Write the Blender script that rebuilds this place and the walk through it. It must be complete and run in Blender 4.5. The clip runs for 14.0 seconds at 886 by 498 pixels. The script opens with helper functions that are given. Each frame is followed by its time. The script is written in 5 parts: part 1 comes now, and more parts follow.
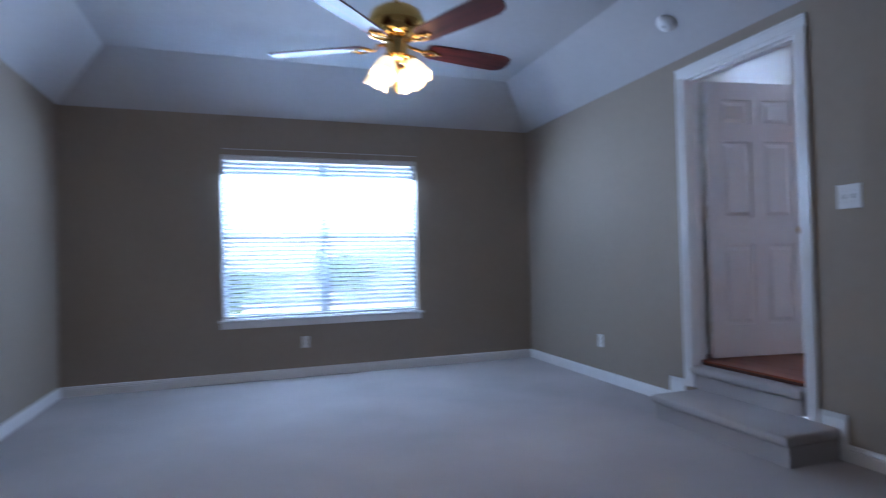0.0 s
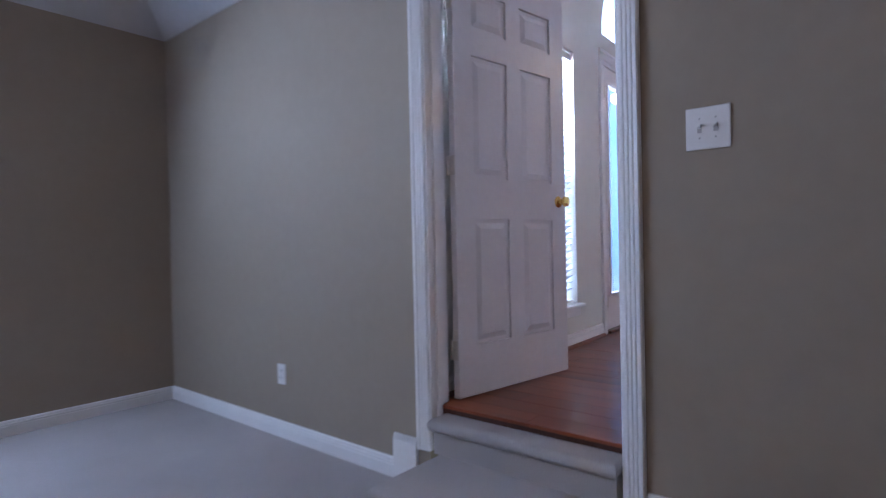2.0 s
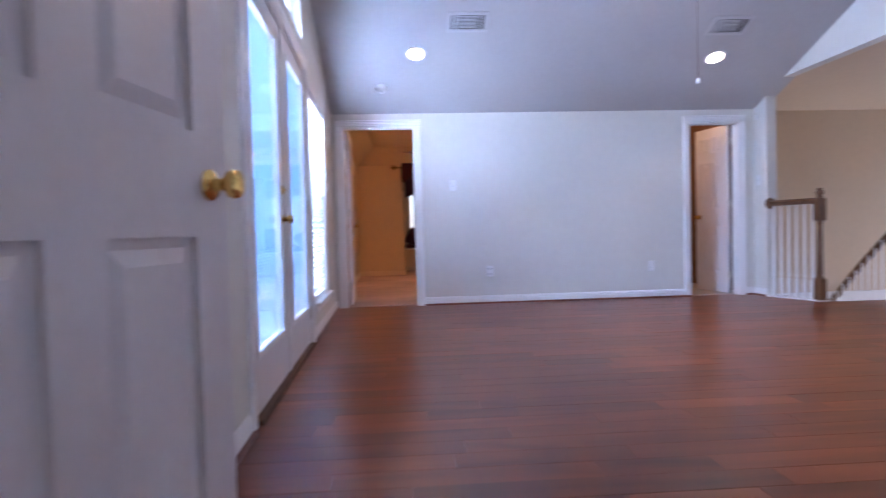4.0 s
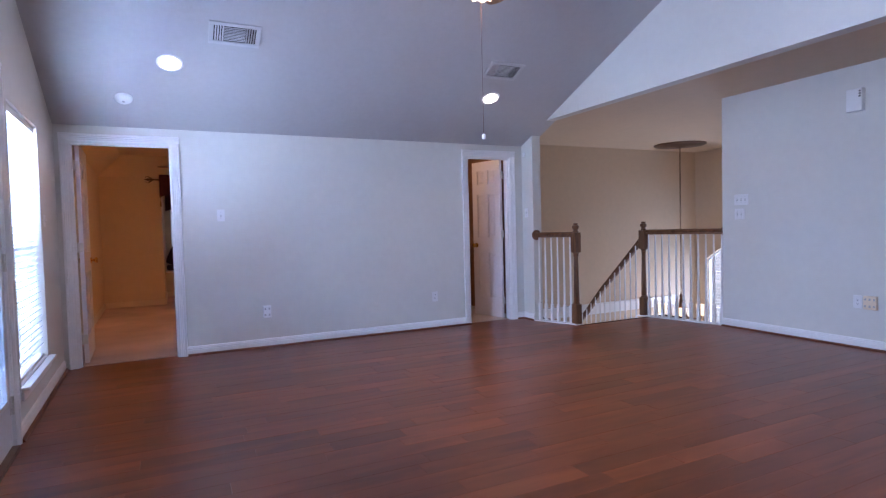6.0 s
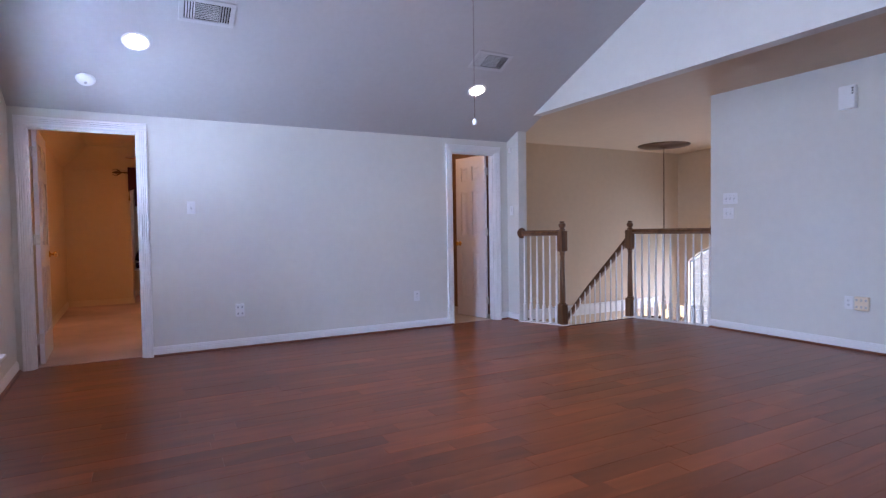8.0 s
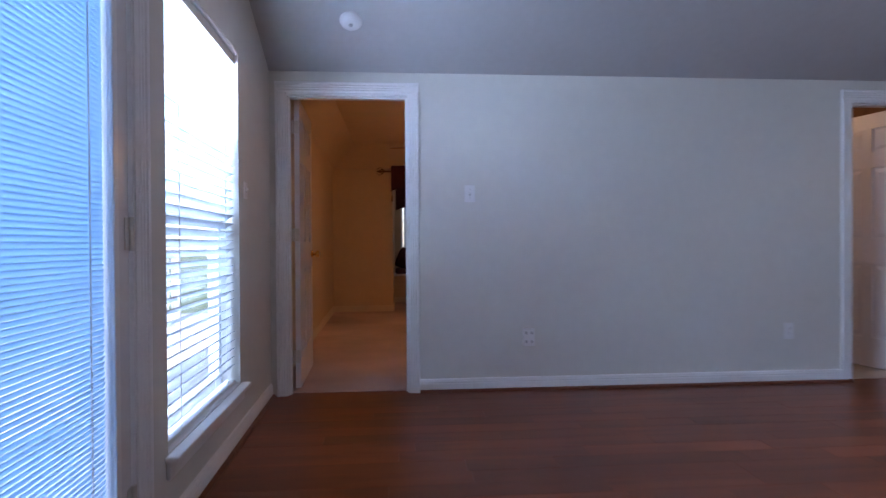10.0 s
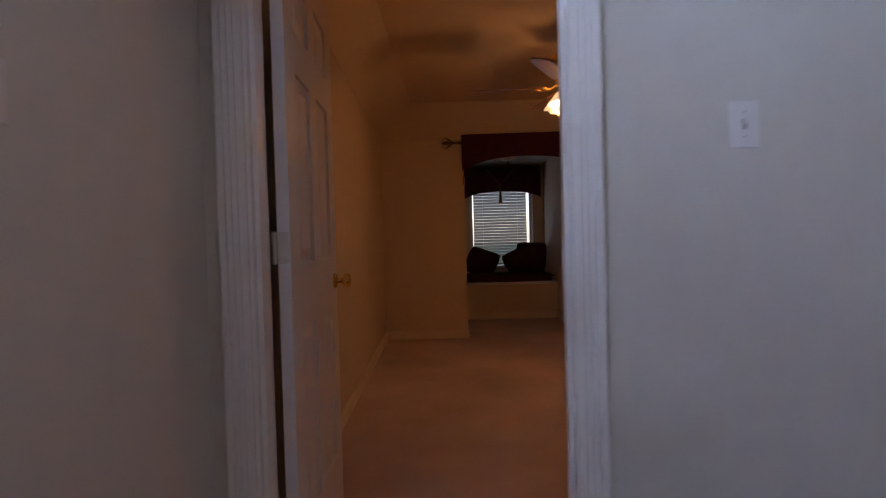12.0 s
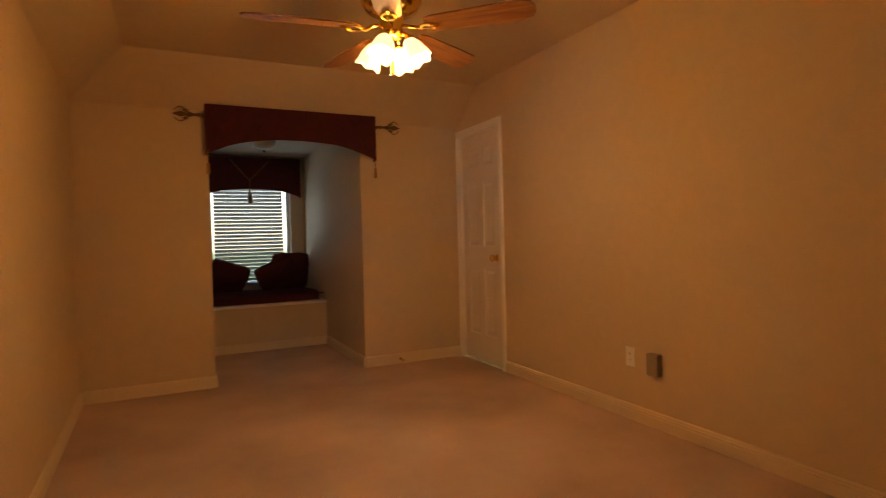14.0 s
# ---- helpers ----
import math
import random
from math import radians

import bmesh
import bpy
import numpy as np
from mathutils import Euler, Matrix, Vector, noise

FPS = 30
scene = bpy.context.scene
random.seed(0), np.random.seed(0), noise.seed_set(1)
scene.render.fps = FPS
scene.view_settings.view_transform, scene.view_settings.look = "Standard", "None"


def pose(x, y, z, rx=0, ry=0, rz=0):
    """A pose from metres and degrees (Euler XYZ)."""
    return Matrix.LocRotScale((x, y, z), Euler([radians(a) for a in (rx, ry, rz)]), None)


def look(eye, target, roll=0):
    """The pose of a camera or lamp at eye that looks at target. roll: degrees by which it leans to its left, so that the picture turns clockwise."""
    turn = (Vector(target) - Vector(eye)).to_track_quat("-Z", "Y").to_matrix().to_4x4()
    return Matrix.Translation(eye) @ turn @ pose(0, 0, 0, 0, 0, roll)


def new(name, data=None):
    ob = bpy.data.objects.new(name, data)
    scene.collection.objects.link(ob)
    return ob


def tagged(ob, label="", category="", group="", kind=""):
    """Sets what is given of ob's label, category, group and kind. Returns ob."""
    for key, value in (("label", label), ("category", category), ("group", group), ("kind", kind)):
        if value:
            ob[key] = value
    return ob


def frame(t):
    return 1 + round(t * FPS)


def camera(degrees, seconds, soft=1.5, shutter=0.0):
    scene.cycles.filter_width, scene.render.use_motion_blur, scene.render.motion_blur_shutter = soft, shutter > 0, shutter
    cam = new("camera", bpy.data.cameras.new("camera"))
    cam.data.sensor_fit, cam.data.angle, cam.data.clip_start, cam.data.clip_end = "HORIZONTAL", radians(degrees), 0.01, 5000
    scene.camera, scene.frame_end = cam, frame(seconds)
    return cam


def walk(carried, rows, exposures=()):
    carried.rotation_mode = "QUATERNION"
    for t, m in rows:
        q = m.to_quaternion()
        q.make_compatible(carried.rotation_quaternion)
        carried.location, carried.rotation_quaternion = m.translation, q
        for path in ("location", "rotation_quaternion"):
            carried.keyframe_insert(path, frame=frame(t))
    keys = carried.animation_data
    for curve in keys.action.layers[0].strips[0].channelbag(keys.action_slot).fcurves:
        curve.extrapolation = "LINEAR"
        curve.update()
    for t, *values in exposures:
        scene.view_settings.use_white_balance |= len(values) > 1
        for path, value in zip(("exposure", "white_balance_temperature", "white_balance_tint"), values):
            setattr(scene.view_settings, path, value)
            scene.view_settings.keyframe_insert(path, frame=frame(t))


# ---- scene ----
cam = camera(77.5, 14.0, soft=1.2, shutter=0.5)
PATH = [
    (0, (-3.025, -2.522, 0.770), (-2.371, -0.632, 0.810), -1.3),
    (0.5, (-2.880, -2.154, 0.721), (-1.764, -0.495, 0.736), -1.0),
    (1, (-2.582, -1.703, 0.766), (-1.231, -0.229, 0.723), -1.9),
    (1.5, (-2.237, -1.274, 0.751), (-0.826, 0.143, 0.722), -1.5),
    (2, (-1.832, -0.899, 0.727), (-0.291, 0.375, 0.704), -1.2),
    (2.5, (-1.417, -0.528, 0.737), (0.274, 0.541, 0.703), -1.3),
    (3, (-1.029, -0.206, 0.720), (0.867, 0.427, 0.678), -1.8),
    (3.5, (-0.582, 0.032, 0.781), (1.397, 0.314, 0.723), -1.7),
    (4, (-0.204, 0.151, 0.832), (1.792, 0.029, 0.771), -1.5),
    (6.3, (0.213, 0.039, 1.198), (2.006, -0.844, 1.121), -1.4),
    (6.5, (0.213, 0.036, 1.200), (2.006, -0.848, 1.124), -1.3),
    (7, (0.215, 0.033, 1.214), (1.999, -0.867, 1.139), -1.2),
    (7.5, (0.246, 0.008, 1.189), (2.015, -0.922, 1.121), -1.0),
    (8, (0.436, -0.004, 1.116), (2.200, -0.944, 1.047), -0.9),
    (8.5, (0.855, -0.003, 1.057), (2.681, -0.816, 0.995), -1.0),
    (9, (1.264, -0.077, 1.043), (3.214, -0.517, 0.980), -0.9),
    (9.2, (1.452, -0.051, 1.013), (3.419, -0.412, 0.963), -0.8),
    (11.5, (4.124, 0.311, 1.036), (6.123, 0.356, 1.006), -0.8),
    (12, (4.707, 0.355, 1.102), (6.707, 0.400, 1.061), -1.6),
    (12.5, (5.225, 0.451, 1.075), (7.224, 0.428, 1.060), -1.0),
    (13, (5.603, 0.471, 1.077), (7.580, 0.169, 1.053), -1.2),
    (13.5, (5.864, 0.515, 1.099), (7.757, -0.131, 1.068), -1.3),
    (14, (6.043, 0.514, 1.126), (7.838, -0.367, 1.086), -1.5),
]
EXPOSURE = [(0.0, 2.70, 5600, 20), (1.0, 2.58, 5700, 22), (2.5, 3.18, 6250, 30), (3.0, 3.40, 6350, 31), (3.5, 3.18, 6100, 31), (4.2, 2.85, 5900, 31), (6.5, 2.52, 5950, 31), (7.5, 2.6, 6100, 31), (9.0, 2.44, 6250, 30), (11.3, 1.15, 5750, 20), (12.0, 1.36, 6850, 28), (12.5, 1.58, 7200, 28), (13.0, 1.65, 9800, 36), (13.5, 2.1, 9900, 23), (14.0, 2.7, 8250, 7)]
walk(cam, [(t, look(eye, target, roll)) for t, eye, target, roll in PATH], EXPOSURE)

# ---- world, sun, large lights ----
world = bpy.data.worlds.new("sky")
scene.world = world
world.use_nodes = True
wn = world.node_tree
sky = wn.nodes.new("ShaderNodeTexSky")
sky.sky_type = "NISHITA"
sky.sun_disc = False
sky.sun_elevation = radians(50)
sky.sun_rotation = radians(200)
wn.links.new(sky.outputs[0], wn.nodes["Background"].inputs[0])
wn.nodes["Background"].inputs[1].default_value = 0.15


def lamp(name, kind, m, power, color, size=0.1, size_y=None):
    data = bpy.data.lights.new(name, kind)
    data.energy, data.color = power, color
    if kind == "AREA":
        data.shape, data.size, data.size_y = "RECTANGLE", size, size_y or size
    elif kind == "SUN":
        data.angle = size
    else:
        data.shadow_soft_size = size
    ob = new(name, data)
    ob.matrix_world = m
    return ob


DAY = (0.52, 0.74, 1.0)
TUNGSTEN = (1.0, 0.48, 0.155)
WARM = (1.0, 0.80, 0.58)
lamp("sun", "SUN", look((0, 0, 20), (2, 8, 0)), 2.4, (1.0, 0.95, 0.88), radians(0.5))
# skylight in the openings of the north wall, the dormer and the foyer
lamp("daylight_bedroom", "AREA", pose(-2.31, 3.42, 1.45, -42, 0, 0), 33, DAY, 1.9, 0.80)
lamp("daylight_west_window", "AREA", pose(1.21, 1.22, 1.75, -50, 0, 0), 50, DAY, 0.78, 0.8)
lamp("daylight_east_window", "AREA", pose(4.80, 1.28, 1.78, -50, 0, 0), 39, DAY, 0.78, 0.8)
lamp("daylight_transom", "AREA", pose(3.13, 1.30, 2.68, -45, 0, 0), 6, DAY, 1.5, 0.7)
lamp("daylight_doors", "AREA", pose(3.13, 2.30, 3.60, -52, 0, 0), 75, DAY, 1.6, 0.8)
lamp("daylight_dormer", "AREA", pose(13.2, -0.34, 1.3, 0, 90, 0), 0.62, (0.27, 0.48, 1.0), 1.3, 0.85)
lamp("bath_light", "POINT", pose(6.95, -2.7, 2.2), 2.0, (1.0, 0.66, 0.36), 0.12)
lamp("daylight_foyer", "AREA", pose(6.75, -9.42, -0.6, 90, 0, 0), 12, DAY, 1.6, 2.2)

# ---- materials ----


def mat(name, color, rough=0.5, metal=0.0, var=0.08, scale=3.0, bump=0.0, bump_scale=200.0, random_value=0.0, emit=None, power=0.0, spec=0.5, coat=0.0, fine_step=14.0, fine_share=1.0):
    m = bpy.data.materials.new(name)
    m.use_nodes = True
    nt = m.node_tree
    b = nt.nodes["Principled BSDF"]
    b.inputs["Roughness"].default_value = rough
    b.inputs["Metallic"].default_value = metal
    b.inputs["Specular IOR Level"].default_value = spec
    b.inputs["Coat Weight"].default_value = coat
    co = nt.nodes.new("ShaderNodeTexCoord")
    big = nt.nodes.new("ShaderNodeTexNoise")
    big.inputs["Scale"].default_value = scale
    big.inputs["Detail"].default_value = 6
    fine = nt.nodes.new("ShaderNodeTexNoise")
    fine.inputs["Scale"].default_value = scale * fine_step
    fine.inputs["Detail"].default_value = 3
    nt.links.new(co.outputs["Object"], big.inputs["Vector"])
    nt.links.new(co.outputs["Object"], fine.inputs["Vector"])
    add = nt.nodes.new("ShaderNodeMath")
    add.operation = "MULTIPLY_ADD"
    nt.links.new(fine.outputs[0], add.inputs[0])
    add.inputs[1].default_value = fine_share
    nt.links.new(big.outputs[0], add.inputs[2])
    ramp = nt.nodes.new("ShaderNodeMapRange")
    ramp.inputs["From Min"].default_value, ramp.inputs["From Max"].default_value = 0.5 + 0.5 * fine_share - 0.3, 0.5 + 0.5 * fine_share + 0.3
    ramp.inputs["To Min"].default_value, ramp.inputs["To Max"].default_value = 1 - var, 1 + var
    nt.links.new(add.outputs[0], ramp.inputs["Value"])
    last = ramp.outputs[0]
    if random_value:
        info = nt.nodes.new("ShaderNodeObjectInfo")
        r = nt.nodes.new("ShaderNodeMapRange")
        r.inputs["To Min"].default_value, r.inputs["To Max"].default_value = 1 - random_value, 1 + random_value
        nt.links.new(info.outputs["Random"], r.inputs["Value"])
        mul = nt.nodes.new("ShaderNodeMath")
        mul.operation = "MULTIPLY"
        nt.links.new(last, mul.inputs[0])
        nt.links.new(r.outputs[0], mul.inputs[1])
        last = mul.outputs[0]
    vm = nt.nodes.new("ShaderNodeVectorMath")
    vm.operation = "SCALE"
    vm.inputs[0].default_value = color
    nt.links.new(last, vm.inputs["Scale"])
    nt.links.new(vm.outputs[0], b.inputs["Base Color"])
    if bump:
        bn = nt.nodes.new("ShaderNodeTexNoise")
        bn.inputs["Scale"].default_value = bump_scale
        bn.inputs["Detail"].default_value = 4
        nt.links.new(co.outputs["Object"], bn.inputs["Vector"])
        bu = nt.nodes.new("ShaderNodeBump")
        bu.inputs["Strength"].default_value = bump
        bu.inputs["Distance"].default_value = 0.004
        nt.links.new(bn.outputs[0], bu.inputs["Height"])
        nt.links.new(bu.outputs[0], b.inputs["Normal"])
    if emit:
        b.inputs["Emission Color"].default_value = (*emit, 1)
        b.inputs["Emission Strength"].default_value = power
    return m


def wood(name, dark, light, rough=0.3, random_value=0.25, grain=(28.0, 1.6, 28.0), coat=0.0, bump=0.05, spread=1.0):
    m = bpy.data.materials.new(name)
    m.use_nodes = True
    nt = m.node_tree
    b = nt.nodes["Principled BSDF"]
    b.inputs["Coat Weight"].default_value = coat
    b.inputs["Coat Roughness"].default_value = 0.15
    co = nt.nodes.new("ShaderNodeTexCoord")
    info = nt.nodes.new("ShaderNodeObjectInfo")
    shift = nt.nodes.new("ShaderNodeVectorMath")
    shift.operation = "SCALE"
    shift.inputs[0].default_value = (37.0, 91.0, 53.0)
    nt.links.new(info.outputs["Random"], shift.inputs["Scale"])
    plus = nt.nodes.new("ShaderNodeVectorMath")
    plus.operation = "ADD"
    nt.links.new(co.outputs["Object"], plus.inputs[0])
    nt.links.new(shift.outputs[0], plus.inputs[1])
    mp = nt.nodes.new("ShaderNodeMapping")
    mp.inputs["Scale"].default_value = grain
    nt.links.new(plus.outputs[0], mp.inputs["Vector"])
    n = nt.nodes.new("ShaderNodeTexNoise")
    n.inputs["Scale"].default_value = 1.0
    n.inputs["Detail"].default_value = 7
    n.inputs["Distortion"].default_value = 0.6
    nt.links.new(mp.outputs[0], n.inputs["Vector"])
    cr = nt.nodes.new("ShaderNodeValToRGB")
    cr.color_ramp.elements[0].position, cr.color_ramp.elements[1].position = 0.3, 0.72
    cr.color_ramp.elements[0].color, cr.color_ramp.elements[1].color = (*dark, 1), (*light, 1)
    nt.links.new(n.outputs[0], cr.inputs[0])
    r = nt.nodes.new("ShaderNodeMapRange")
    r.inputs["To Min"].default_value, r.inputs["To Max"].default_value = 1 - random_value, 1 + random_value
    nt.links.new(info.outputs["Random"], r.inputs["Value"])
    vm = nt.nodes.new("ShaderNodeVectorMath")
    vm.operation = "SCALE"
    nt.links.new(cr.outputs[0], vm.inputs[0])
    nt.links.new(r.outputs[0], vm.inputs["Scale"])
    nt.links.new(vm.outputs[0], b.inputs["Base Color"])
    rr = nt.nodes.new("ShaderNodeMapRange")
    rr.inputs["To Min"].default_value, rr.inputs["To Max"].default_value = rough * (1 - 0.12 * spread), rough * (1 + 0.15 * spread)
    nt.links.new(n.outputs[0], rr.inputs["Value"])
    nt.links.new(rr.outputs[0], b.inputs["Roughness"])
    bu = nt.nodes.new("ShaderNodeBump")
    bu.inputs["Strength"].default_value = bump
    bu.inputs["Distance"].default_value = 0.003
    nt.links.new(n.outputs[0], bu.inputs["Height"])
    nt.links.new(bu.outputs[0], b.inputs["Normal"])
    return m


def clear_glass(name, tint=(1, 1, 1)):
    m = bpy.data.materials.new(name)
    m.use_nodes = True
    nt = m.node_tree
    out = nt.nodes["Material Output"]
    tr = nt.nodes.new("ShaderNodeBsdfTransparent")
    tr.inputs[0].default_value = (*tint, 1)
    gl = nt.nodes.new("ShaderNodeBsdfGlossy")
    gl.inputs["Roughness"].default_value = 0.02
    fr = nt.nodes.new("ShaderNodeLayerWeight")
    po = nt.nodes.new("ShaderNodeMath")
    po.operation = "POWER"
    po.inputs[1].default_value = 4.0
    nt.links.new(fr.outputs["Facing"], po.inputs[0])
    sc = nt.nodes.new("ShaderNodeMath")
    sc.operation = "MULTIPLY_ADD"
    sc.inputs[1].default_value, sc.inputs[2].default_value = 0.55, 0.035
    nt.links.new(po.outputs[0], sc.inputs[0])
    mix = nt.nodes.new("ShaderNodeMixShader")
    nt.links.new(sc.outputs[0], mix.inputs[0])
    nt.links.new(tr.outputs[0], mix.inputs[1])
    nt.links.new(gl.outputs[0], mix.inputs[2])
    nt.links.new(mix.outputs[0], out.inputs[0])
    return m


def translucent(name, color, amount=0.5, rough=0.5):
    m = bpy.data.materials.new(name)
    m.use_nodes = True
    nt = m.node_tree
    b = nt.nodes["Principled BSDF"]
    b.inputs["Base Color"].default_value = (*color, 1)
    b.inputs["Roughness"].default_value = rough
    t = nt.nodes.new("ShaderNodeBsdfTranslucent")
    t.inputs[0].default_value = (*color, 1)
    mix = nt.nodes.new("ShaderNodeMixShader")
    mix.inputs[0].default_value = amount
    nt.links.new(b.outputs[0], mix.inputs[1])
    nt.links.new(t.outputs[0], mix.inputs[2])
    nt.links.new(mix.outputs[0], nt.nodes["Material Output"].inputs[0])
    return m


TAUPE = mat("taupe_wall_paint", (0.342, 0.278, 0.214), 0.75, var=0.03, scale=1.2, bump=0.07, bump_scale=70)
OFFWHITE = mat("offwhite_wall_paint", (0.70, 0.68, 0.625), 0.7, var=0.025, scale=1.0, bump=0.07, bump_scale=70)
TAN = mat("tan_wall_paint", (0.65, 0.525, 0.375), 0.7, var=0.03, scale=1.0, bump=0.07, bump_scale=70)
BEIGE = mat("beige_stairwell_paint", (0.66, 0.52, 0.375), 0.75, var=0.03, scale=0.8, bump=0.07, bump_scale=70)
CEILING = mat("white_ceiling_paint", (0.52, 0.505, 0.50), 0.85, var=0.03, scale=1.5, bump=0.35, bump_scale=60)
TRIM = mat("white_gloss_trim", (0.85, 0.835, 0.82), 0.28, var=0.03, scale=4, bump=0.03, bump_scale=40)
CREAMTRIM = mat("cream_trim_paint", (0.74, 0.63, 0.49), 0.4, var=0.03, scale=4, bump=0.03, bump_scale=40)
DOORPAINT = mat("white_door_paint", (0.76, 0.73, 0.73), 0.32, var=0.03, scale=3, bump=0.06, bump_scale=60)
CARPET = mat("grey_beige_carpet", (0.50, 0.46, 0.44), 0.95, var=0.20, scale=0.9, bump=0.9, bump_scale=420, spec=0.1, fine_step=250.0, fine_share=0.6)
CARPET2 = mat("sand_carpet", (0.60, 0.46, 0.42), 0.95, var=0.32, scale=1.2, bump=0.9, bump_scale=420, spec=0.1, fine_step=200.0, fine_share=0.3)
PLANK = wood("cherry_floor_planks", (0.132, 0.029, 0.0095), (0.246, 0.058, 0.018), 0.30, 0.27, (9.0, 1.4, 9.0), 0.0, 0.0, 0.0)
PLANK.node_tree.nodes["Principled BSDF"].inputs["Specular IOR Level"].default_value = 0.42
SUBFLOOR = mat("dark_floor_joint", (0.06, 0.02, 0.011), 0.8)
OAK = wood("stained_oak_rail", (0.10, 0.042, 0.016), (0.22, 0.10, 0.042), 0.34, 0.1, (30.0, 30.0, 3.0), 0.2)
BLADE = wood("oak_fan_blade", (0.16, 0.055, 0.018), (0.42, 0.19, 0.07), 0.3, 0.1, (4.0, 45.0, 45.0), 0.2)
BLADE_DARK = wood("mahogany_fan_blade", (0.07, 0.014, 0.014), (0.17, 0.035, 0.032), 0.42, 0.1, (4.0, 45.0, 45.0), 0.05)
SHOE = wood("cherry_shoe_moulding", (0.12, 0.03, 0.014), (0.2, 0.06, 0.026), 0.3, 0.1)
BRASS = mat("polished_brass", (0.80, 0.52, 0.16), 0.14, 1.0, var=0.06, scale=20)
BRONZE = mat("aged_bronze", (0.14, 0.075, 0.045), 0.4, 0.8, var=0.15, scale=20)
IRON = mat("wrought_iron_dark_gold", (0.16, 0.10, 0.05), 0.45, 0.7, var=0.2, scale=30)
STEEL = mat("painted_hinge_steel", (0.66, 0.62, 0.56), 0.35, 0.3, var=0.08, scale=30)
PLASTIC = mat("white_plastic", (0.80, 0.79, 0.78), 0.35, var=0.02, scale=8)
SLOT = mat("dark_slot", (0.03, 0.03, 0.03), 0.6)
TOGGLE = mat("grey_toggle", (0.45, 0.44, 0.43), 0.4)
SLAT = translucent("white_blind_slat", (0.80, 0.85, 0.88), 0.15)
# white slats in the dormer; their backlit, shaded room side is put into the grey
SLAT_BACKLIT = translucent("backlit_white_slat", (0.38, 0.38, 0.39), 0.01)
# blue skylight coming through the door blinds is mixed into this slat colour
MINISLAT = translucent("sky_tinted_mini_slat", (0.54, 0.73, 0.88), 0.55)
VINYL = mat("white_vinyl_window_frame", (0.72, 0.75, 0.78), 0.4, var=0.03)
GLASS = clear_glass("window_glass")
BURGUNDY = mat("burgundy_fabric", (0.075, 0.017, 0.022), 0.85, var=0.2, scale=12, bump=0.4, bump_scale=500, spec=0.2)
GOLDCORD = mat("gold_cord", (0.30, 0.17, 0.06), 0.7, var=0.2, scale=60)
SHADE = mat("frosted_tulip_glass", (0.62, 0.52, 0.38), 0.4, var=0.04, scale=30, emit=(1.0, 0.72, 0.38), power=0.30)
BULB = mat("lit_bulb", (1, 0.95, 0.85), 0.4, var=0.0, emit=(1.0, 0.86, 0.62), power=5.0)
CANGLOW = mat("lit_can_lens", (1, 0.95, 0.85), 0.4, var=0.0, emit=(1.0, 0.90, 0.74), power=4.0)
TILE = mat("beige_bath_tile", (0.52, 0.44, 0.36), 0.35, var=0.1, scale=4)
BATHBROWN = mat("brown_bath_wall", (0.22, 0.11, 0.055), 0.8, var=0.2, scale=14, bump=0.2, bump_scale=80)
BRICKW = mat("pale_outdoor_brick", (0.62, 0.58, 0.55), 0.9, var=0.12, scale=6, random_value=0.12, bump=0.4, bump_scale=60)
MORTAR = mat("grey_mortar", (0.52, 0.51, 0.50), 0.9, var=0.1)
DECK = mat("balcony_concrete", (0.55, 0.55, 0.54), 0.9, var=0.12, scale=2, bump=0.3, bump_scale=50)
PAVING = mat("blue_grey_paving", (0.33, 0.39, 0.43), 0.9, var=0.2, scale=0.5, bump=0.3, bump_scale=20)
RAILWHITE = mat("white_iron_railing", (0.74, 0.76, 0.78), 0.4, var=0.05)
SHINGLE = mat("grey_roof_shingle", (0.14, 0.15, 0.16), 0.9, var=0.3, scale=8, bump=0.5, bump_scale=30)
GRASS = mat("lawn", (0.07, 0.10, 0.03), 0.95, var=0.3, scale=0.6, bump=0.5, bump_scale=30)
LEAF = mat("tree_leaves", (0.08, 0.12, 0.05), 0.7, var=0.4, scale=3)
BARK = mat("tree_bark", (0.11, 0.08, 0.055), 0.9, var=0.3, scale=8, bump=0.6, bump_scale=20)
BLACKPLASTIC = mat("black_plastic", (0.02, 0.02, 0.02), 0.5)

# ---- building helpers ----


def box(bm, x0, x1, y0, y1, z0, z1, bevel=0.0, seg=2):
    tmp = bmesh.new() if bevel else bm
    vs = [tmp.verts.new(p) for p in ((x0, y0, z0), (x1, y0, z0), (x1, y1, z0), (x0, y1, z0), (x0, y0, z1), (x1, y0, z1), (x1, y1, z1), (x0, y1, z1))]
    for f in ((0, 3, 2, 1), (4, 5, 6, 7), (0, 1, 5, 4), (1, 2, 6, 5), (2, 3, 7, 6), (3, 0, 4, 7)):
        tmp.faces.new([vs[i] for i in f])
    if bevel:
        bmesh.ops.bevel(tmp, geom=list(tmp.edges), offset=bevel, segments=seg, affect="EDGES", profile=0.5)
        merge(bm, tmp)
    return bm


def merge(bm, tmp, m=None):
    me = bpy.data.meshes.new("tmp")
    tmp.to_mesh(me)
    tmp.free()
    if m is not None:
        me.transform(m)
    bm.from_mesh(me)
    bpy.data.meshes.remove(me)


def hexa(bm, pts):
    vs = [bm.verts.new(p) for p in pts]
    for f in ((0, 3, 2, 1), (4, 5, 6, 7), (0, 1, 5, 4), (1, 2, 6, 5), (2, 3, 7, 6), (3, 0, 4, 7)):
        bm.faces.new([vs[i] for i in f])


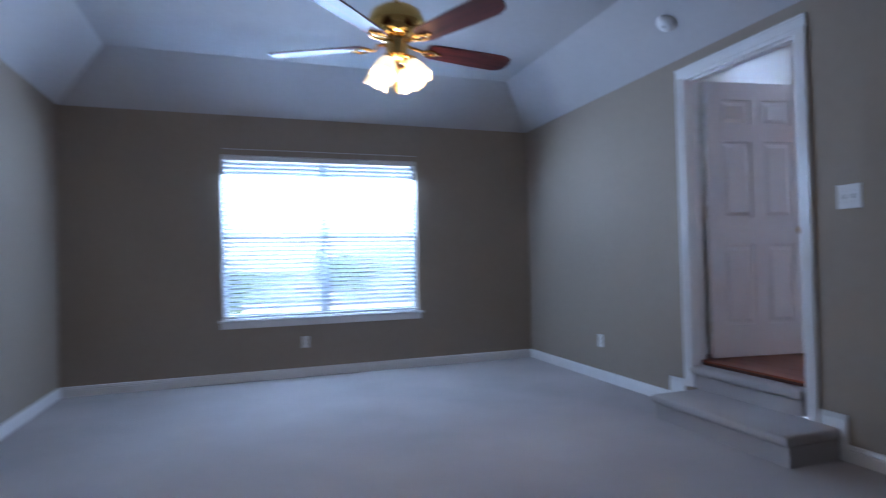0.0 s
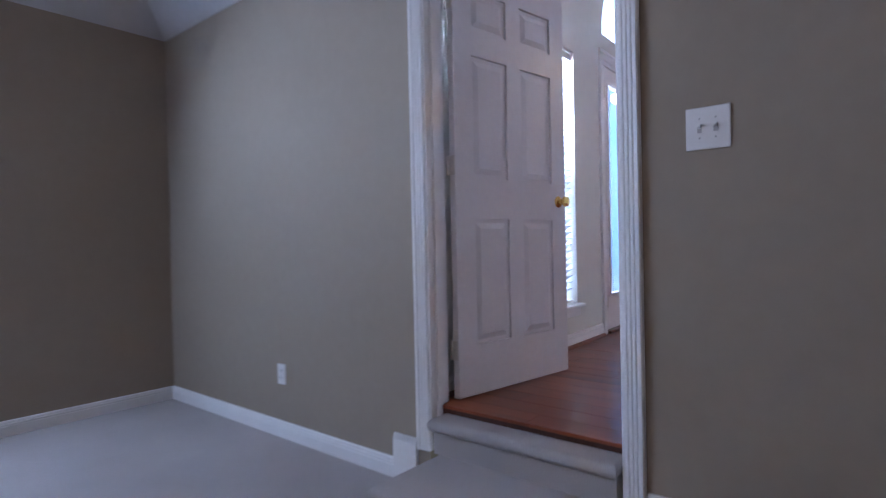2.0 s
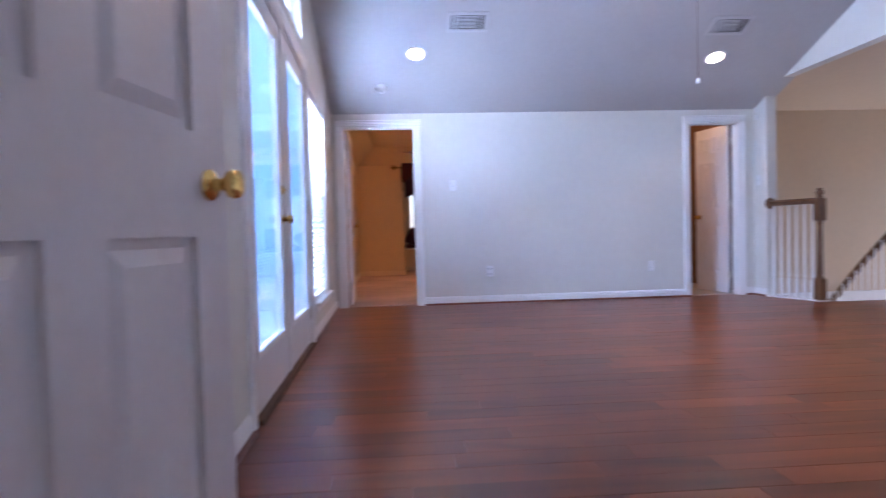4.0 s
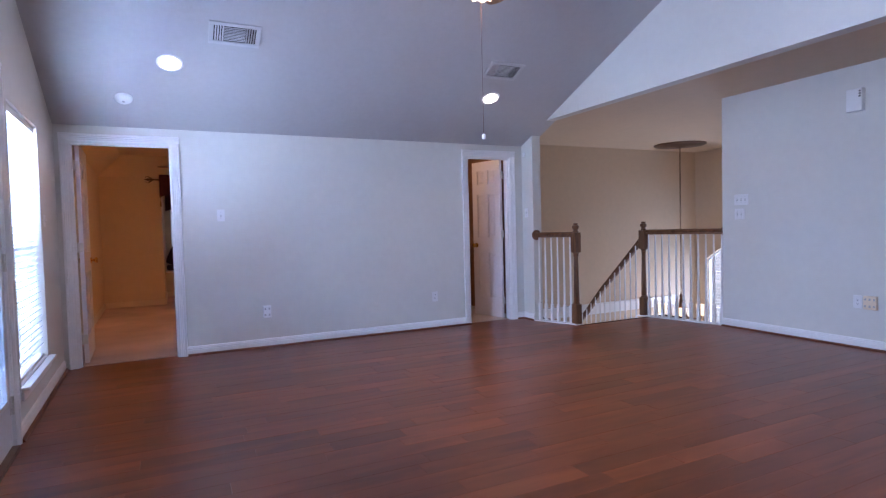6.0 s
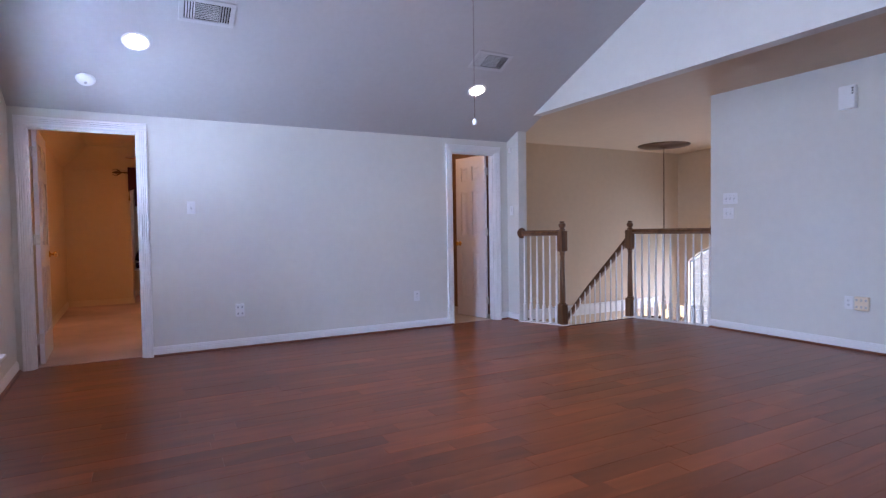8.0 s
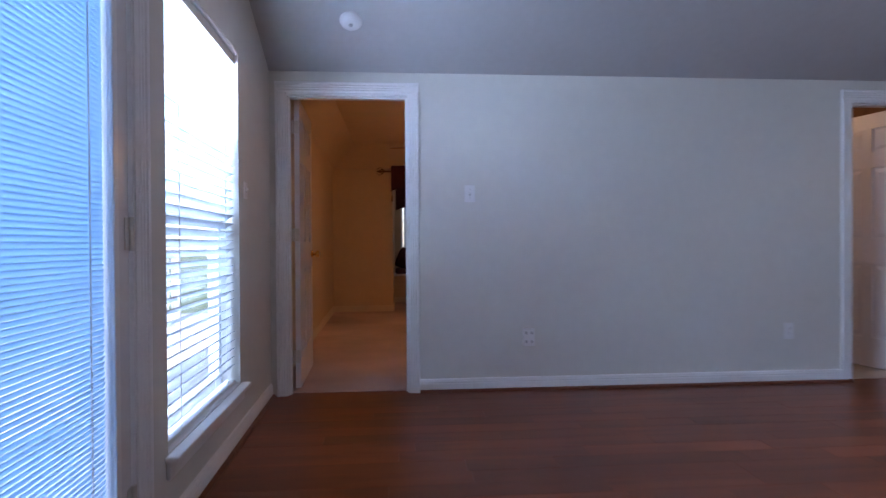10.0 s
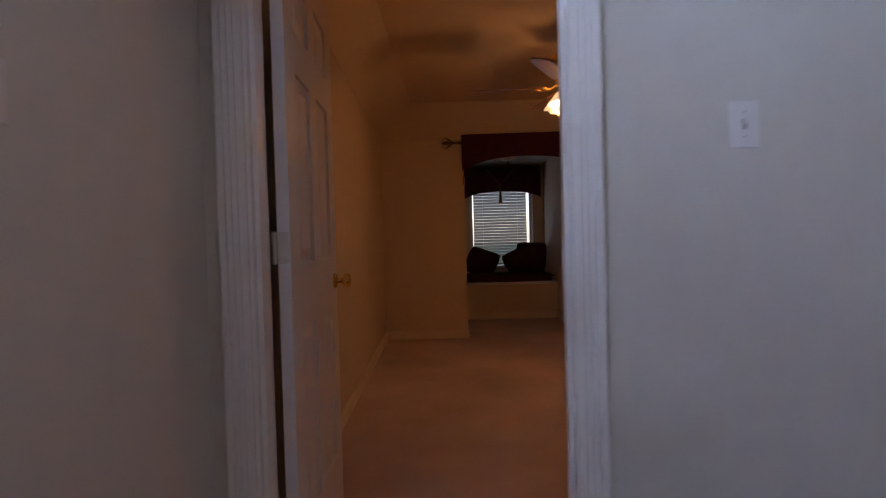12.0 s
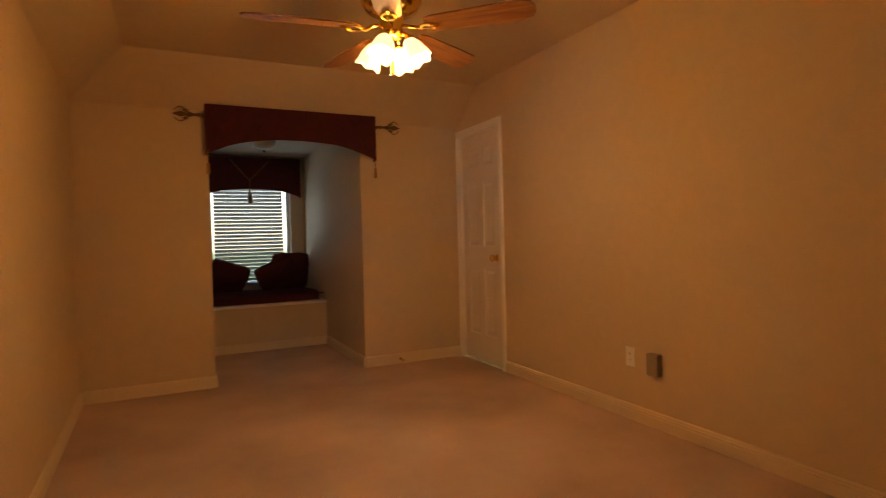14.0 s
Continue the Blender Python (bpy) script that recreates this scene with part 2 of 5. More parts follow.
def lathe(bm, profile, seg=24, m=None):
    m = m or Matrix()
    rings = []
    for r, z in profile:
        rings.append([bm.verts.new(m @ Vector((r * math.cos(2 * math.pi * i / seg), r * math.sin(2 * math.pi * i / seg), z))) for i in range(seg)])
    for a, b in zip(rings, rings[1:]):
        for i in range(seg):
            j = (i + 1) % seg
            bm.faces.new((a[i], a[j], b[j], b[i]))
    bm.faces.new(list(reversed(rings[0])))
    bm.faces.new(rings[-1])
    return bm


def tube(bm, pts, r, seg=10, r1=None):
    pts = [Vector(p) for p in pts]
    rings = []
    for k, p in enumerate(pts):
        d = (pts[min(k + 1, len(pts) - 1)] - pts[max(k - 1, 0)]).normalized()
        q = d.to_track_quat("Z", "Y").to_matrix()
        rad = r if r1 is None else r + (r1 - r) * k / (len(pts) - 1)
        rings.append([bm.verts.new(p + q @ Vector((rad * math.cos(2 * math.pi * i / seg), rad * math.sin(2 * math.pi * i / seg), 0))) for i in range(seg)])
    for a, b in zip(rings, rings[1:]):
        for i in range(seg):
            j = (i + 1) % seg
            bm.faces.new((a[i], a[j], b[j], b[i]))
    bm.faces.new(list(reversed(rings[0])))
    bm.faces.new(rings[-1])
    return bm


def sweep(bm, profile, a, b, side):
    """A profile of (along side, up) swept from a to b; side is a unit vector."""
    a, b, side = Vector(a), Vector(b), Vector(side)
    up = (b - a).normalized().cross(side)
    va = [bm.verts.new(a + side * u + up * v) for u, v in profile]
    vb = [bm.verts.new(b + side * u + up * v) for u, v in profile]
    n = len(profile)
    for i in range(n):
        j = (i + 1) % n
        bm.faces.new((va[i], va[j], vb[j], vb[i]))
    bm.faces.new(list(reversed(va)))
    bm.faces.new(vb)
    return bm


def mesh(name, bm, material, smooth=False):
    bmesh.ops.recalc_face_normals(bm, faces=bm.faces)
    me = bpy.data.meshes.new(name)
    bm.to_mesh(me)
    bm.free()
    me.materials.append(material)
    if smooth:
        me.shade_smooth()
        me.set_sharp_from_angle(angle=radians(40))
    return me


def part(name, bm, material, parent, label="", smooth=False, m=None):
    ob = new(name, mesh(name, bm, material, smooth))
    ob.parent = parent
    if m is not None:
        ob.matrix_basis = m
    return tagged(ob, label)


def share(name, me, parent, m):
    ob = new(name, me)
    ob.parent = parent
    ob.matrix_basis = m
    return ob


def thing(name, m, label, category, group="", kind=""):
    ob = new(name)
    ob.empty_display_size = 0.1
    ob.matrix_basis = m
    return tagged(ob, label, category, group, kind)


def solid(name, bm, material, label, category, kind="structure", smooth=False, group=""):
    ob = new(name, mesh(name, bm, material, smooth))
    return tagged(ob, label, category, group, kind)


def wall(name, axis, a, b, lo, hi, z0, z1, holes, material, label):
    """A wall along x (axis 'x': between y=a and b) or along y, with through openings (lo, hi, z0, z1)."""
    bm = bmesh.new()
    cuts = sorted({lo, hi, *[h[0] for h in holes], *[h[1] for h in holes]})
    for u, v in zip(cuts, cuts[1:]):
        spans, z = [], z0
        for h in sorted((h for h in holes if h[0] <= u + 1e-6 and h[1] >= v - 1e-6), key=lambda h: h[2]):
            if h[2] > z:
                spans.append((z, h[2]))
            z = h[3]
        if z < z1:
            spans.append((z, z1))
        for s, e in spans:
            if axis == "x":
                box(bm, u, v, a, b, s, e)
            else:
                box(bm, a, b, u, v, s, e)
    bmesh.ops.remove_doubles(bm, verts=bm.verts, dist=1e-5)
    return solid(name, bm, material, label, "wall")

# ---- large structure ----
FLOOR1 = -0.365         # bedroom one lies two steps below the other rooms
NORTH = 0.985           # inner face of the game room's window wall
RIDGE, EAVE, SLOPE = 3.10, 2.182, 0.43


def vault(x):
    return EAVE + SLOPE * (min(6.09 - x, x - 0.115))


# bedroom one
bm = bmesh.new()
box(bm, -4.645, 0.0, -3.0, 3.19, FLOOR1 - 0.1, FLOOR1)
solid("floor_bedroom_one", bm, CARPET, "plain grey-beige cut pile carpet, faintly trodden", "carpet")
wall("wall_north_bedroom_one", "x", 3.19, 3.34, -4.765, 0.0, FLOOR1 - 0.1, 2.35, [(-3.30, -1.335, 0.235, 1.84)], TAUPE, "taupe painted wall round the twin window")
wall("wall_west_bedroom_one", "y", -4.765, -4.645, -3.12, 3.19, FLOOR1 - 0.1, 2.35, [], TAUPE, "plain taupe painted bedroom wall")
wall("wall_south_bedroom_one", "x", -3.12, -3.0, -4.645, 0.0, FLOOR1 - 0.1, 2.35, [], TAUPE, "plain taupe painted bedroom wall")
wall("wall_east_bedroom_one", "y", 0.0, 0.058, -5.6, 3.34, FLOOR1 - 0.1, 2.35, [(-0.178, 0.712, FLOOR1 - 0.1, 2.07)], TAUPE, "taupe painted wall with the raised doorway")
wall("wall_west_game_room", "y", 0.058, 0.115, -5.6, 1.12, -0.1, 2.3, [(-0.178, 0.712, -0.1, 2.07)], OFFWHITE, "off-white painted wall with a doorway")
bm = bmesh.new()
x0, x1, y0, y1, i, zt = -4.645, 0.0, -3.0, 3.19, 0.47, 2.635
lo = [(x0, y0, 2.225), (x1, y0, 2.225), (x1, y1, 2.225), (x0, y1, 2.225)]
up = [(x0 + i, y0 + i, zt), (x1 - i, y0 + i, zt), (x1 - i, y1 - i, zt), (x0 + i, y1 - i, zt)]
vl, vu = [bm.verts.new(p) for p in lo], [bm.verts.new(p) for p in up]
out = [bm.verts.new(p) for p in ((x0 - 0.1, y0 - 0.1, 2.225), (x1 + 0.05, y0 - 0.1, 2.225), (x1 + 0.05, y1 + 0.1, 2.225), (x0 - 0.1, y1 + 0.1, 2.225))]
for k in range(4):
    j = (k + 1) % 4
    bm.faces.new((vl[k], vl[j], vu[j], vu[k]))
    bm.faces.new((out[k], out[j], vl[j], vl[k]))
bm.faces.new(vu)
top = [bm.verts.new(v.co + Vector((0, 0, 0.12))) for v in vu]
bm.faces.new(top)
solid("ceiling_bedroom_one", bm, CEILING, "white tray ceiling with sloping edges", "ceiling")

# game room
bm = bmesh.new()
box(bm, 0.06, 5.38, -5.6, NORTH + 0.1, -0.12, -0.014)
box(bm, 5.38, 6.149, -4.2, NORTH + 0.1, -0.12, -0.014)
sub = solid("floor_game_room", bm, PLANK, "glossy cherry hardwood floor of random-length planks", "floor")
sub.data.materials[0] = SUBFLOOR
W0, W2 = (0.72, 1.70, 0.29, 2.02), (4.29, 5.28, 0.29, 2.02)
FD = (2.225, 4.043, -0.1, 2.09)
first_north = set(bpy.data.objects)
wall("wall_north_game_room", "x", NORTH, NORTH + 0.16, 0.115, 6.15, -0.12, 2.18, [W0, FD, W2], OFFWHITE, "off-white painted window wall under a gable")
bm = bmesh.new()
TC, TR, TZ = 3.134, 0.90, 2.30
xs = sorted({0.115, RIDGE, 6.09, TC - TR, TC + TR, *[TC - TR * math.cos(math.pi * k / 20) for k in range(21)], *[0.115 + k * 0.5 for k in range(12)]})
for a, b in zip(xs, xs[1:]):
    y0, y1 = NORTH, NORTH + 0.16
    za, zb = vault(a) + 0.03, vault(b) + 0.03
    if TC - TR - 1e-6 <= a and b <= TC + TR + 1e-6:
        box(bm, a, b, y0, y1, 2.18, TZ)
        la, lb = [TZ + math.sqrt(max(0, TR * TR - (q - TC) ** 2)) * 0.85 for q in (a, b)]
    else:
        la = lb = 2.18
    if max(za - la, zb - lb) > 0.001:
        hexa(bm, [(a, y0, la), (b, y0, lb), (b, y1, lb), (a, y1, la), (a, y0, za), (b, y0, zb), (b, y1, zb), (a, y1, za)])
bmesh.ops.remove_doubles(bm, verts=bm.verts, dist=1e-5)
solid("wall_north_gable", bm, OFFWHITE, "off-white gable wall with a half-round opening", "wall")
north_set = [o for o in bpy.data.objects if o not in first_north]
D2, D3 = (0.050, 0.880, -0.1, 2.04), (-3.75, -3.14, -0.1, 2.04)
wall("wall_east_game_room", "y", 6.09, 6.15, -4.05, NORTH + 0.16, -0.1, 2.3, [D2, D3], OFFWHITE, "off-white painted wall with two doorways")
wall("wall_return_stairs", "x", -4.05, -3.93, 5.86, 6.09, -0.1, 2.19, [], OFFWHITE, "short off-white return wall beside the stairs")
bm = bmesh.new()
hexa(bm, [(5.86, -4.05, 2.19), (6.09, -4.05, 2.19), (6.09, -3.93, 2.19), (5.86, -3.93, 2.19), (5.86, -4.05, vault(5.86) + 0.02), (6.09, -4.05, 2.2), (6.09, -3.93, 2.2), (5.86, -3.93, vault(5.86) + 0.02)])
solid("wall_return_top", bm, OFFWHITE, "sloping top of the off-white return wall", "wall")
wall("wall_south_game_room", "x", -5.58, -5.45, 0.115, 4.40, -0.1, 2.55, [], OFFWHITE, "off-white painted wall beside the gallery rail")
bm = bmesh.new()
SOF, GAL = 2.41, 2.53
xa = 6.09 - (SOF - EAVE) / SLOPE
for a, b in ((0.115, 0.71), (0.71, RIDGE), (RIDGE, xa)):
    hexa(bm, [(a, -4.05, min(SOF, vault(a))), (b, -4.05, min(SOF, vault(b))), (b, -3.93, min(SOF, vault(b))), (a, -3.93, min(SOF, vault(a))),
              (a, -4.05, vault(a) + 0.03), (b, -4.05, vault(b) + 0.03), (b, -3.93, vault(b) + 0.03), (a, -3.93, vault(a) + 0.03)])
solid("wall_gable_header", bm, OFFWHITE, "white triangular header over the gallery opening", "wall")
bm = bmesh.new()
for a, b in ((0.06, RIDGE), (RIDGE, 6.15)):
    za, zb = vault(max(a, 0.115)) - (0.115 - a) * SLOPE if a < 0.115 else vault(a), vault(b) if b <= 6.09 else EAVE - 0.06 * SLOPE
    hexa(bm, [(a, -4.06, za), (b, -4.06, zb), (b, NORTH + 0.16, zb), (a, NORTH + 0.16, za), (a, -4.06, za + 0.1), (b, -4.06, zb + 0.1), (b, NORTH + 0.16, zb + 0.1), (a, NORTH + 0.16, za + 0.1)])
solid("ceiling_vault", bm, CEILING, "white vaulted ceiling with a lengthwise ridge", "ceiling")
bm = bmesh.new()
box(bm, 0.06, 8.0, -5.45, -4.0501, GAL, GAL + 0.1)
solid("ceiling_gallery", bm, BEIGE, "flat beige ceiling over the gallery", "ceiling")
bm = bmesh.new()
box(bm, 0.06, 8.0, -9.4, -5.4501, GAL, GAL + 0.1)
solid("ceiling_foyer", bm, BEIGE, "flat beige ceiling over the tall foyer", "ceiling")

# stairwell and foyer
wall("wall_east_stairwell", "y", 7.85, 7.97, -9.35, -3.93, -3.0, GAL + 0.02, [], BEIGE, "tall beige painted stairwell wall")
wall("wall_north_stairwell", "x", -4.05, -3.93, 6.15, 7.85, -3.0, GAL + 0.02, [], BEIGE, "beige painted wall beside the stairs")
wall("wall_west_foyer", "y", 3.6, 3.72, -9.35, -5.56, -3.0, GAL + 0.02, [], BEIGE, "beige painted foyer wall")
wall("wall_south_foyer", "x", -9.35, -9.2, 3.72, 7.85, -3.0, GAL + 0.02, [(5.95, 7.62, -2.6, 0.80)], BEIGE, "beige foyer wall with an arched window")
bm = bmesh.new()
box(bm, 3.6, 7.97, -9.4, -3.93, -3.1, -3.0)
solid("floor_foyer", bm, TILE, "beige tiled foyer floor", "floor")
bm = bmesh.new()
box(bm, 3.72, 5.30, -5.56, -5.46, -3.0, -0.1205)
box(bm, 5.28, 5.37, -5.46, -4.2, -3.0, -0.1205)
solid("wall_under_gallery", bm, BEIGE, "beige wall below the gallery edge", "wall")

# bedroom two and bath
bm = bmesh.new()
box(bm, 6.152, 13.1, -1.94, 1.13, -0.1, 0.008)
solid("floor_bedroom_two", bm, CARPET2, "worn sand-coloured carpet with faint stains", "carpet")
wall("wall_west_bedroom_two", "y", 6.15, 6.21, -2.06, 1.25, -0.1, 2.6, [D2], TAN, "tan painted wall with the open doorway")
nb = wall("wall_north_bedroom_two", "x", 1.13, 1.25, 6.16, 10.80, -0.1, 2.4, [], TAN, "plain tan painted bedroom wall")
wall("wall_south_bedroom_two", "x", -2.06, -1.94, 6.21, 10.80, -0.1, 2.6, [(9.945, 10.63, -0.1, 2.06)], TAN, "tan painted wall with a closet door")
wall("wall_east_bedroom_two", "y", 10.68, 10.80, -1.94, 1.13, -0.1, 2.5, [(-0.98, 0.24, -0.1, 2.16)], TAN, "tan painted wall opening into the dormer")
wall("wall_north_dormer", "x", 0.24, 0.36, 10.80, 13.10, -0.1, 2.3, [], TAN, "tan painted dormer side wall")
wall("wall_south_dormer", "x", -1.10, -0.98, 10.80, 13.10, -0.1, 2.3, [], TAN, "tan painted dormer side wall")
wall("wall_east_dormer", "y", 12.98, 13.10, -0.98, 0.24, -0.1, 2.3, [(-0.81, 0.13, 0.62, 2.02)], TAN, "tan painted dormer wall round the window")
bm = bmesh.new()
box(bm, 10.6801, 13.10, -1.10, 0.36, 2.16, 2.3)
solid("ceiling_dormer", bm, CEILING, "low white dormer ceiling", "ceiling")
bm = bmesh.new()
CX, CN, FL = 10.30, 0.78, 2.50
flat = [(6.15, -2.0, FL), (CX, -2.0, FL), (CX, CN, FL), (6.15, CN, FL)]
v = [bm.verts.new(p) for p in flat]
e = [bm.verts.new(p) for p in ((10.73, -2.0, 2.16), (10.73, 1.18, 2.16), (6.15, 1.18, 2.16))]
bm.faces.new(v)
bm.faces.new((v[1], e[0], e[1], v[2]))
bm.faces.new((v[3], v[2], e[1], e[2]))
ob = solid("ceiling_bedroom_two", bm, CEILING, "cream ceiling sloping down at two sides", "ceiling")
ob.data.materials[0] = TAN
sol = ob.modifiers.new("thick", "SOLIDIFY")
sol.thickness, sol.offset = 0.08, 0
wall("wall_east_bath", "y", 7.7, 7.8, -3.93, -2.06, -0.1, 2.5, [], BATHBROWN, "brown papered bathroom wall")
bm = bmesh.new()
box(bm, 6.152, 7.7, -3.93, -2.061, -0.1, 0.004)
solid("floor_bath", bm, TILE, "beige tiled bathroom floor", "floor")
bm = bmesh.new()
box(bm, 6.1501, 7.8, -3.93, -2.061, 2.42, 2.5)
solid("ceiling_bath", bm, CEILING, "white bathroom ceiling", "ceiling")
bm = bmesh.new()
box(bm, 6.1501, 6.21, -3.93, -3.75, 0.004, 2.42)
box(bm, 6.1501, 6.21, -3.14, -2.061, 0.004, 2.42)
box(bm, 6.1501, 6.21, -3.75, -3.14, 2.04, 2.42)
solid("wall_west_bath", bm, BATHBROWN, "brown papered wall inside the bathroom door", "wall")
bm = bmesh.new()
box(bm, 6.21, 7.7, -3.9299, -3.915, 0.004, 2.42)
solid("wall_south_bath", bm, BATHBROWN, "brown papered bathroom side wall", "wall")

bm = bmesh.new()
box(bm, 9.82, 9.90, -2.75, -2.0601, 0.0, 2.4)
box(bm, 10.70, 10.80, -2.75, -2.0601, 0.0, 2.4)
box(bm, 9.82, 10.80, -2.85, -2.7501, 0.0, 2.4)
box(bm, 9.82, 10.80, -2.85, -2.0601, 2.4, 2.5)
box(bm, 9.82, 10.80, -2.85, -2.0601, -0.1, -0.0002)
solid("wall_closet", bm, TAN, "closed closet behind the narrow door", "wall")

# ---- trim ----
BASE = [(0, 0), (0.016, 0), (0.016, 0.058), (0.013, 0.060), (0.013, 0.064), (0.015, 0.066), (0.015, 0.073), (0.011, 0.075), (0.011, 0.080), (0.008, 0.088), (0, 0.092)]


def baseboard(name, a, b, z, inward, label="white ribbed baseboard", shoe=False, paint=TRIM):
    bm = bmesh.new()
    a, b, s = Vector((*a, z)), Vector((*b, z)), Vector((*inward, 0))
    d = (b - a).normalized()
    prof = BASE if d.cross(s).z > 0 else [(u, -w) for u, w in BASE]
    sweep(bm, prof, a, b, s)
    ob = solid(name, bm, paint, label, "baseboard")
    if shoe:
        bm = bmesh.new()
        q = [(0.016, 0), (0.034, 0), (0.033, 0.008), (0.028, 0.015), (0.020, 0.019), (0.016, 0.020)]
        sweep(bm, q if d.cross(s).z > 0 else [(u, -w) for u, w in q], a, b, s)
        part("shoe_moulding", bm, SHOE, ob, "cherry quarter-round shoe moulding")
    return ob


baseboard("baseboard", (-4.629, 3.19), (-0.016, 3.19), FLOOR1, (0, -1))
baseboard("baseboard", (0, 3.19), (0, 0.93), FLOOR1, (-1, 0))
baseboard("baseboard", (0, -0.40), (0, -3.0), FLOOR1, (-1, 0))
baseboard("baseboard", (-4.645, -3.0), (-4.645, 3.19), FLOOR1, (1, 0))
baseboard("baseboard", (6.09, -0.016), (6.09, -3.14), 0, (-1, 0), "white baseboard over a cherry shoe moulding", True)
baseboard("baseboard", (6.09, -3.81), (6.09, -3.93), 0, (-1, 0), "white baseboard over a cherry shoe moulding", True)
baseboard("baseboard", (6.074, -3.93), (5.86, -3.93), 0, (0, 1), "white baseboard over a cherry shoe moulding", True)
baseboard("baseboard", (0.115, -5.45), (4.40, -5.45), 0, (0, 1), "white baseboard over a cherry shoe moulding", True)
baseboard("baseboard", (0.115, NORTH), (2.143, NORTH), 0, (0, -1), "white baseboard over a cherry shoe moulding", True)
baseboard("baseboard", (4.125, NORTH), (6.07, NORTH), 0, (0, -1), "white baseboard over a cherry shoe moulding", True)
baseboard("baseboard", (10.68, 1.114), (10.68, 0.24), 0.008, (-1, 0), "cream painted ribbed baseboard", paint=CREAMTRIM)
baseboard("baseboard", (10.68, -0.98), (10.68, -1.924), 0.008, (-1, 0), "cream painted ribbed baseboard", paint=CREAMTRIM)
bb = baseboard("baseboard", (6.23, 1.13), (10.68, 1.13), 0.008, (0, -1), "cream painted ribbed baseboard", paint=CREAMTRIM)
SKEW = Matrix.Translation((10.68, 1.13, 0)) @ Matrix.Rotation(radians(1.7), 4, "Z") @ Matrix.Translation((-10.68, -1.13, 0))
for o in (nb, bb):
    o.matrix_basis = SKEW @ o.matrix_basis
baseboard("baseboard", (6.21, -1.94), (9.894, -1.94), 0.008, (0, 1), "cream painted ribbed baseboard", paint=CREAMTRIM)
baseboard("baseboard", (10.68, 0.24), (11.98, 0.24), 0.008, (0, -1), "cream painted ribbed baseboard", paint=CREAMTRIM)
baseboard("baseboard", (10.68, -0.98), (11.98, -0.98), 0.008, (0, 1), "cream painted ribbed baseboard", paint=CREAMTRIM)


north_set += [o for o in bpy.data.objects if o.name.startswith("baseboard") and abs(o.data.vertices[0].co.y - NORTH) < 0.03]


def base_block(y0, y1, top):
    bm = bmesh.new()
    box(bm, -0.018, 0, y0, y1, FLOOR1, top - 0.03, 0.002)
    for k in range(3):
        box(bm, -0.016 + 0.002 * k, 0, y0, y1, top - 0.03 + 0.01 * k, top - 0.022 + 0.01 * k, 0.001)
    solid("trim", bm, TRIM, "raised white baseboard block beside the step", "trim")


base_block(0.785, 0.93, -0.152)
base_block(-0.40, -0.25, -0.116)

CASE = [(0, 0), (0, 0.009), (0.008, 0.013), (0.018, 0.014), (0.023, 0.0115), (0.028, 0.015), (0.037, 0.0155), (0.042, 0.0125), (0.047, 0.0165), (0.056, 0.017), (0.061, 0.0135), (0.066, 0.020), (0.080, 0.022), (0.086, 0.018), (0.088, 0)]


def casing(name, wall_axis, at, face, lo, hi, z0, z1, width=0.088, label="white fluted door casing"):
    """Casing round an opening lo..hi on the wall face 'at'; face is -1 or +1, the way it looks."""
    ob = thing(name, Matrix(), label, "door frame", kind="structure")
    k = width / 0.088
    for side, edge, far in (("jamb_casing", lo, -1), ("jamb_casing", hi, 1), ("head_casing", 0, 0)):
        bm = bmesh.new()
        if far:
            pts = [(edge + far * (u * k - 0.006), v) for u, v in CASE]
            rings = []
            for z in (z0, z1 + 0.0):
                rings.append([bm.verts.new((p, at + face * v, z) if wall_axis == "x" else (at + face * v, p, z)) for p, v in pts])
        else:
            rings = []
            for p in (lo - width + 0.006, hi + width - 0.006):
                rings.append([bm.verts.new((p, at + face * v, z1 + u * k) if wall_axis == "x" else (at + face * v, p, z1 + u * k)) for u, v in CASE])
        n = len(CASE)
        for i in range(n - 1):
            bm.faces.new((rings[0][i], rings[0][i + 1], rings[1][i + 1], rings[1][i]))
        bm.faces.new(rings[0])
        bm.faces.new(list(reversed(rings[1])))
        part(side, bm, TRIM, ob)
    return ob


def jamb(ob, wall_axis, a, b, lo, hi, z0, z1, stop=None):
    """The lining of an opening through a wall from a to b."""
    for side, u, v, s, e in (("jamb", lo - 0.004, lo + 0.015, z0, z1), ("jamb", hi - 0.015, hi + 0.004, z0, z1), ("head_jamb", lo + 0.015, hi - 0.015, z1 - 0.02, z1 + 0.004)):
        bm = bmesh.new()
        if wall_axis == "x":
            box(bm, u, v, a, b, s, e)
        else:
            box(bm, a, b, u, v, s, e)
        if stop is not None:
            w = 0.012
            su, sv = (lo + 0.015, lo + 0.015 + w) if u < lo else ((hi - 0.015 - w, hi - 0.015) if v > hi else (u, v))
            sz = (s, e - 0.02) if side == "jamb" else (z1 - 0.032, z1 - 0.0201)
            if wall_axis == "x":
                box(bm, su, sv, stop - 0.018, stop + 0.018, *sz)
            else:
                box(bm, stop - 0.018, stop + 0.018, su, sv, *sz)
        part(side, bm, TRIM, ob)


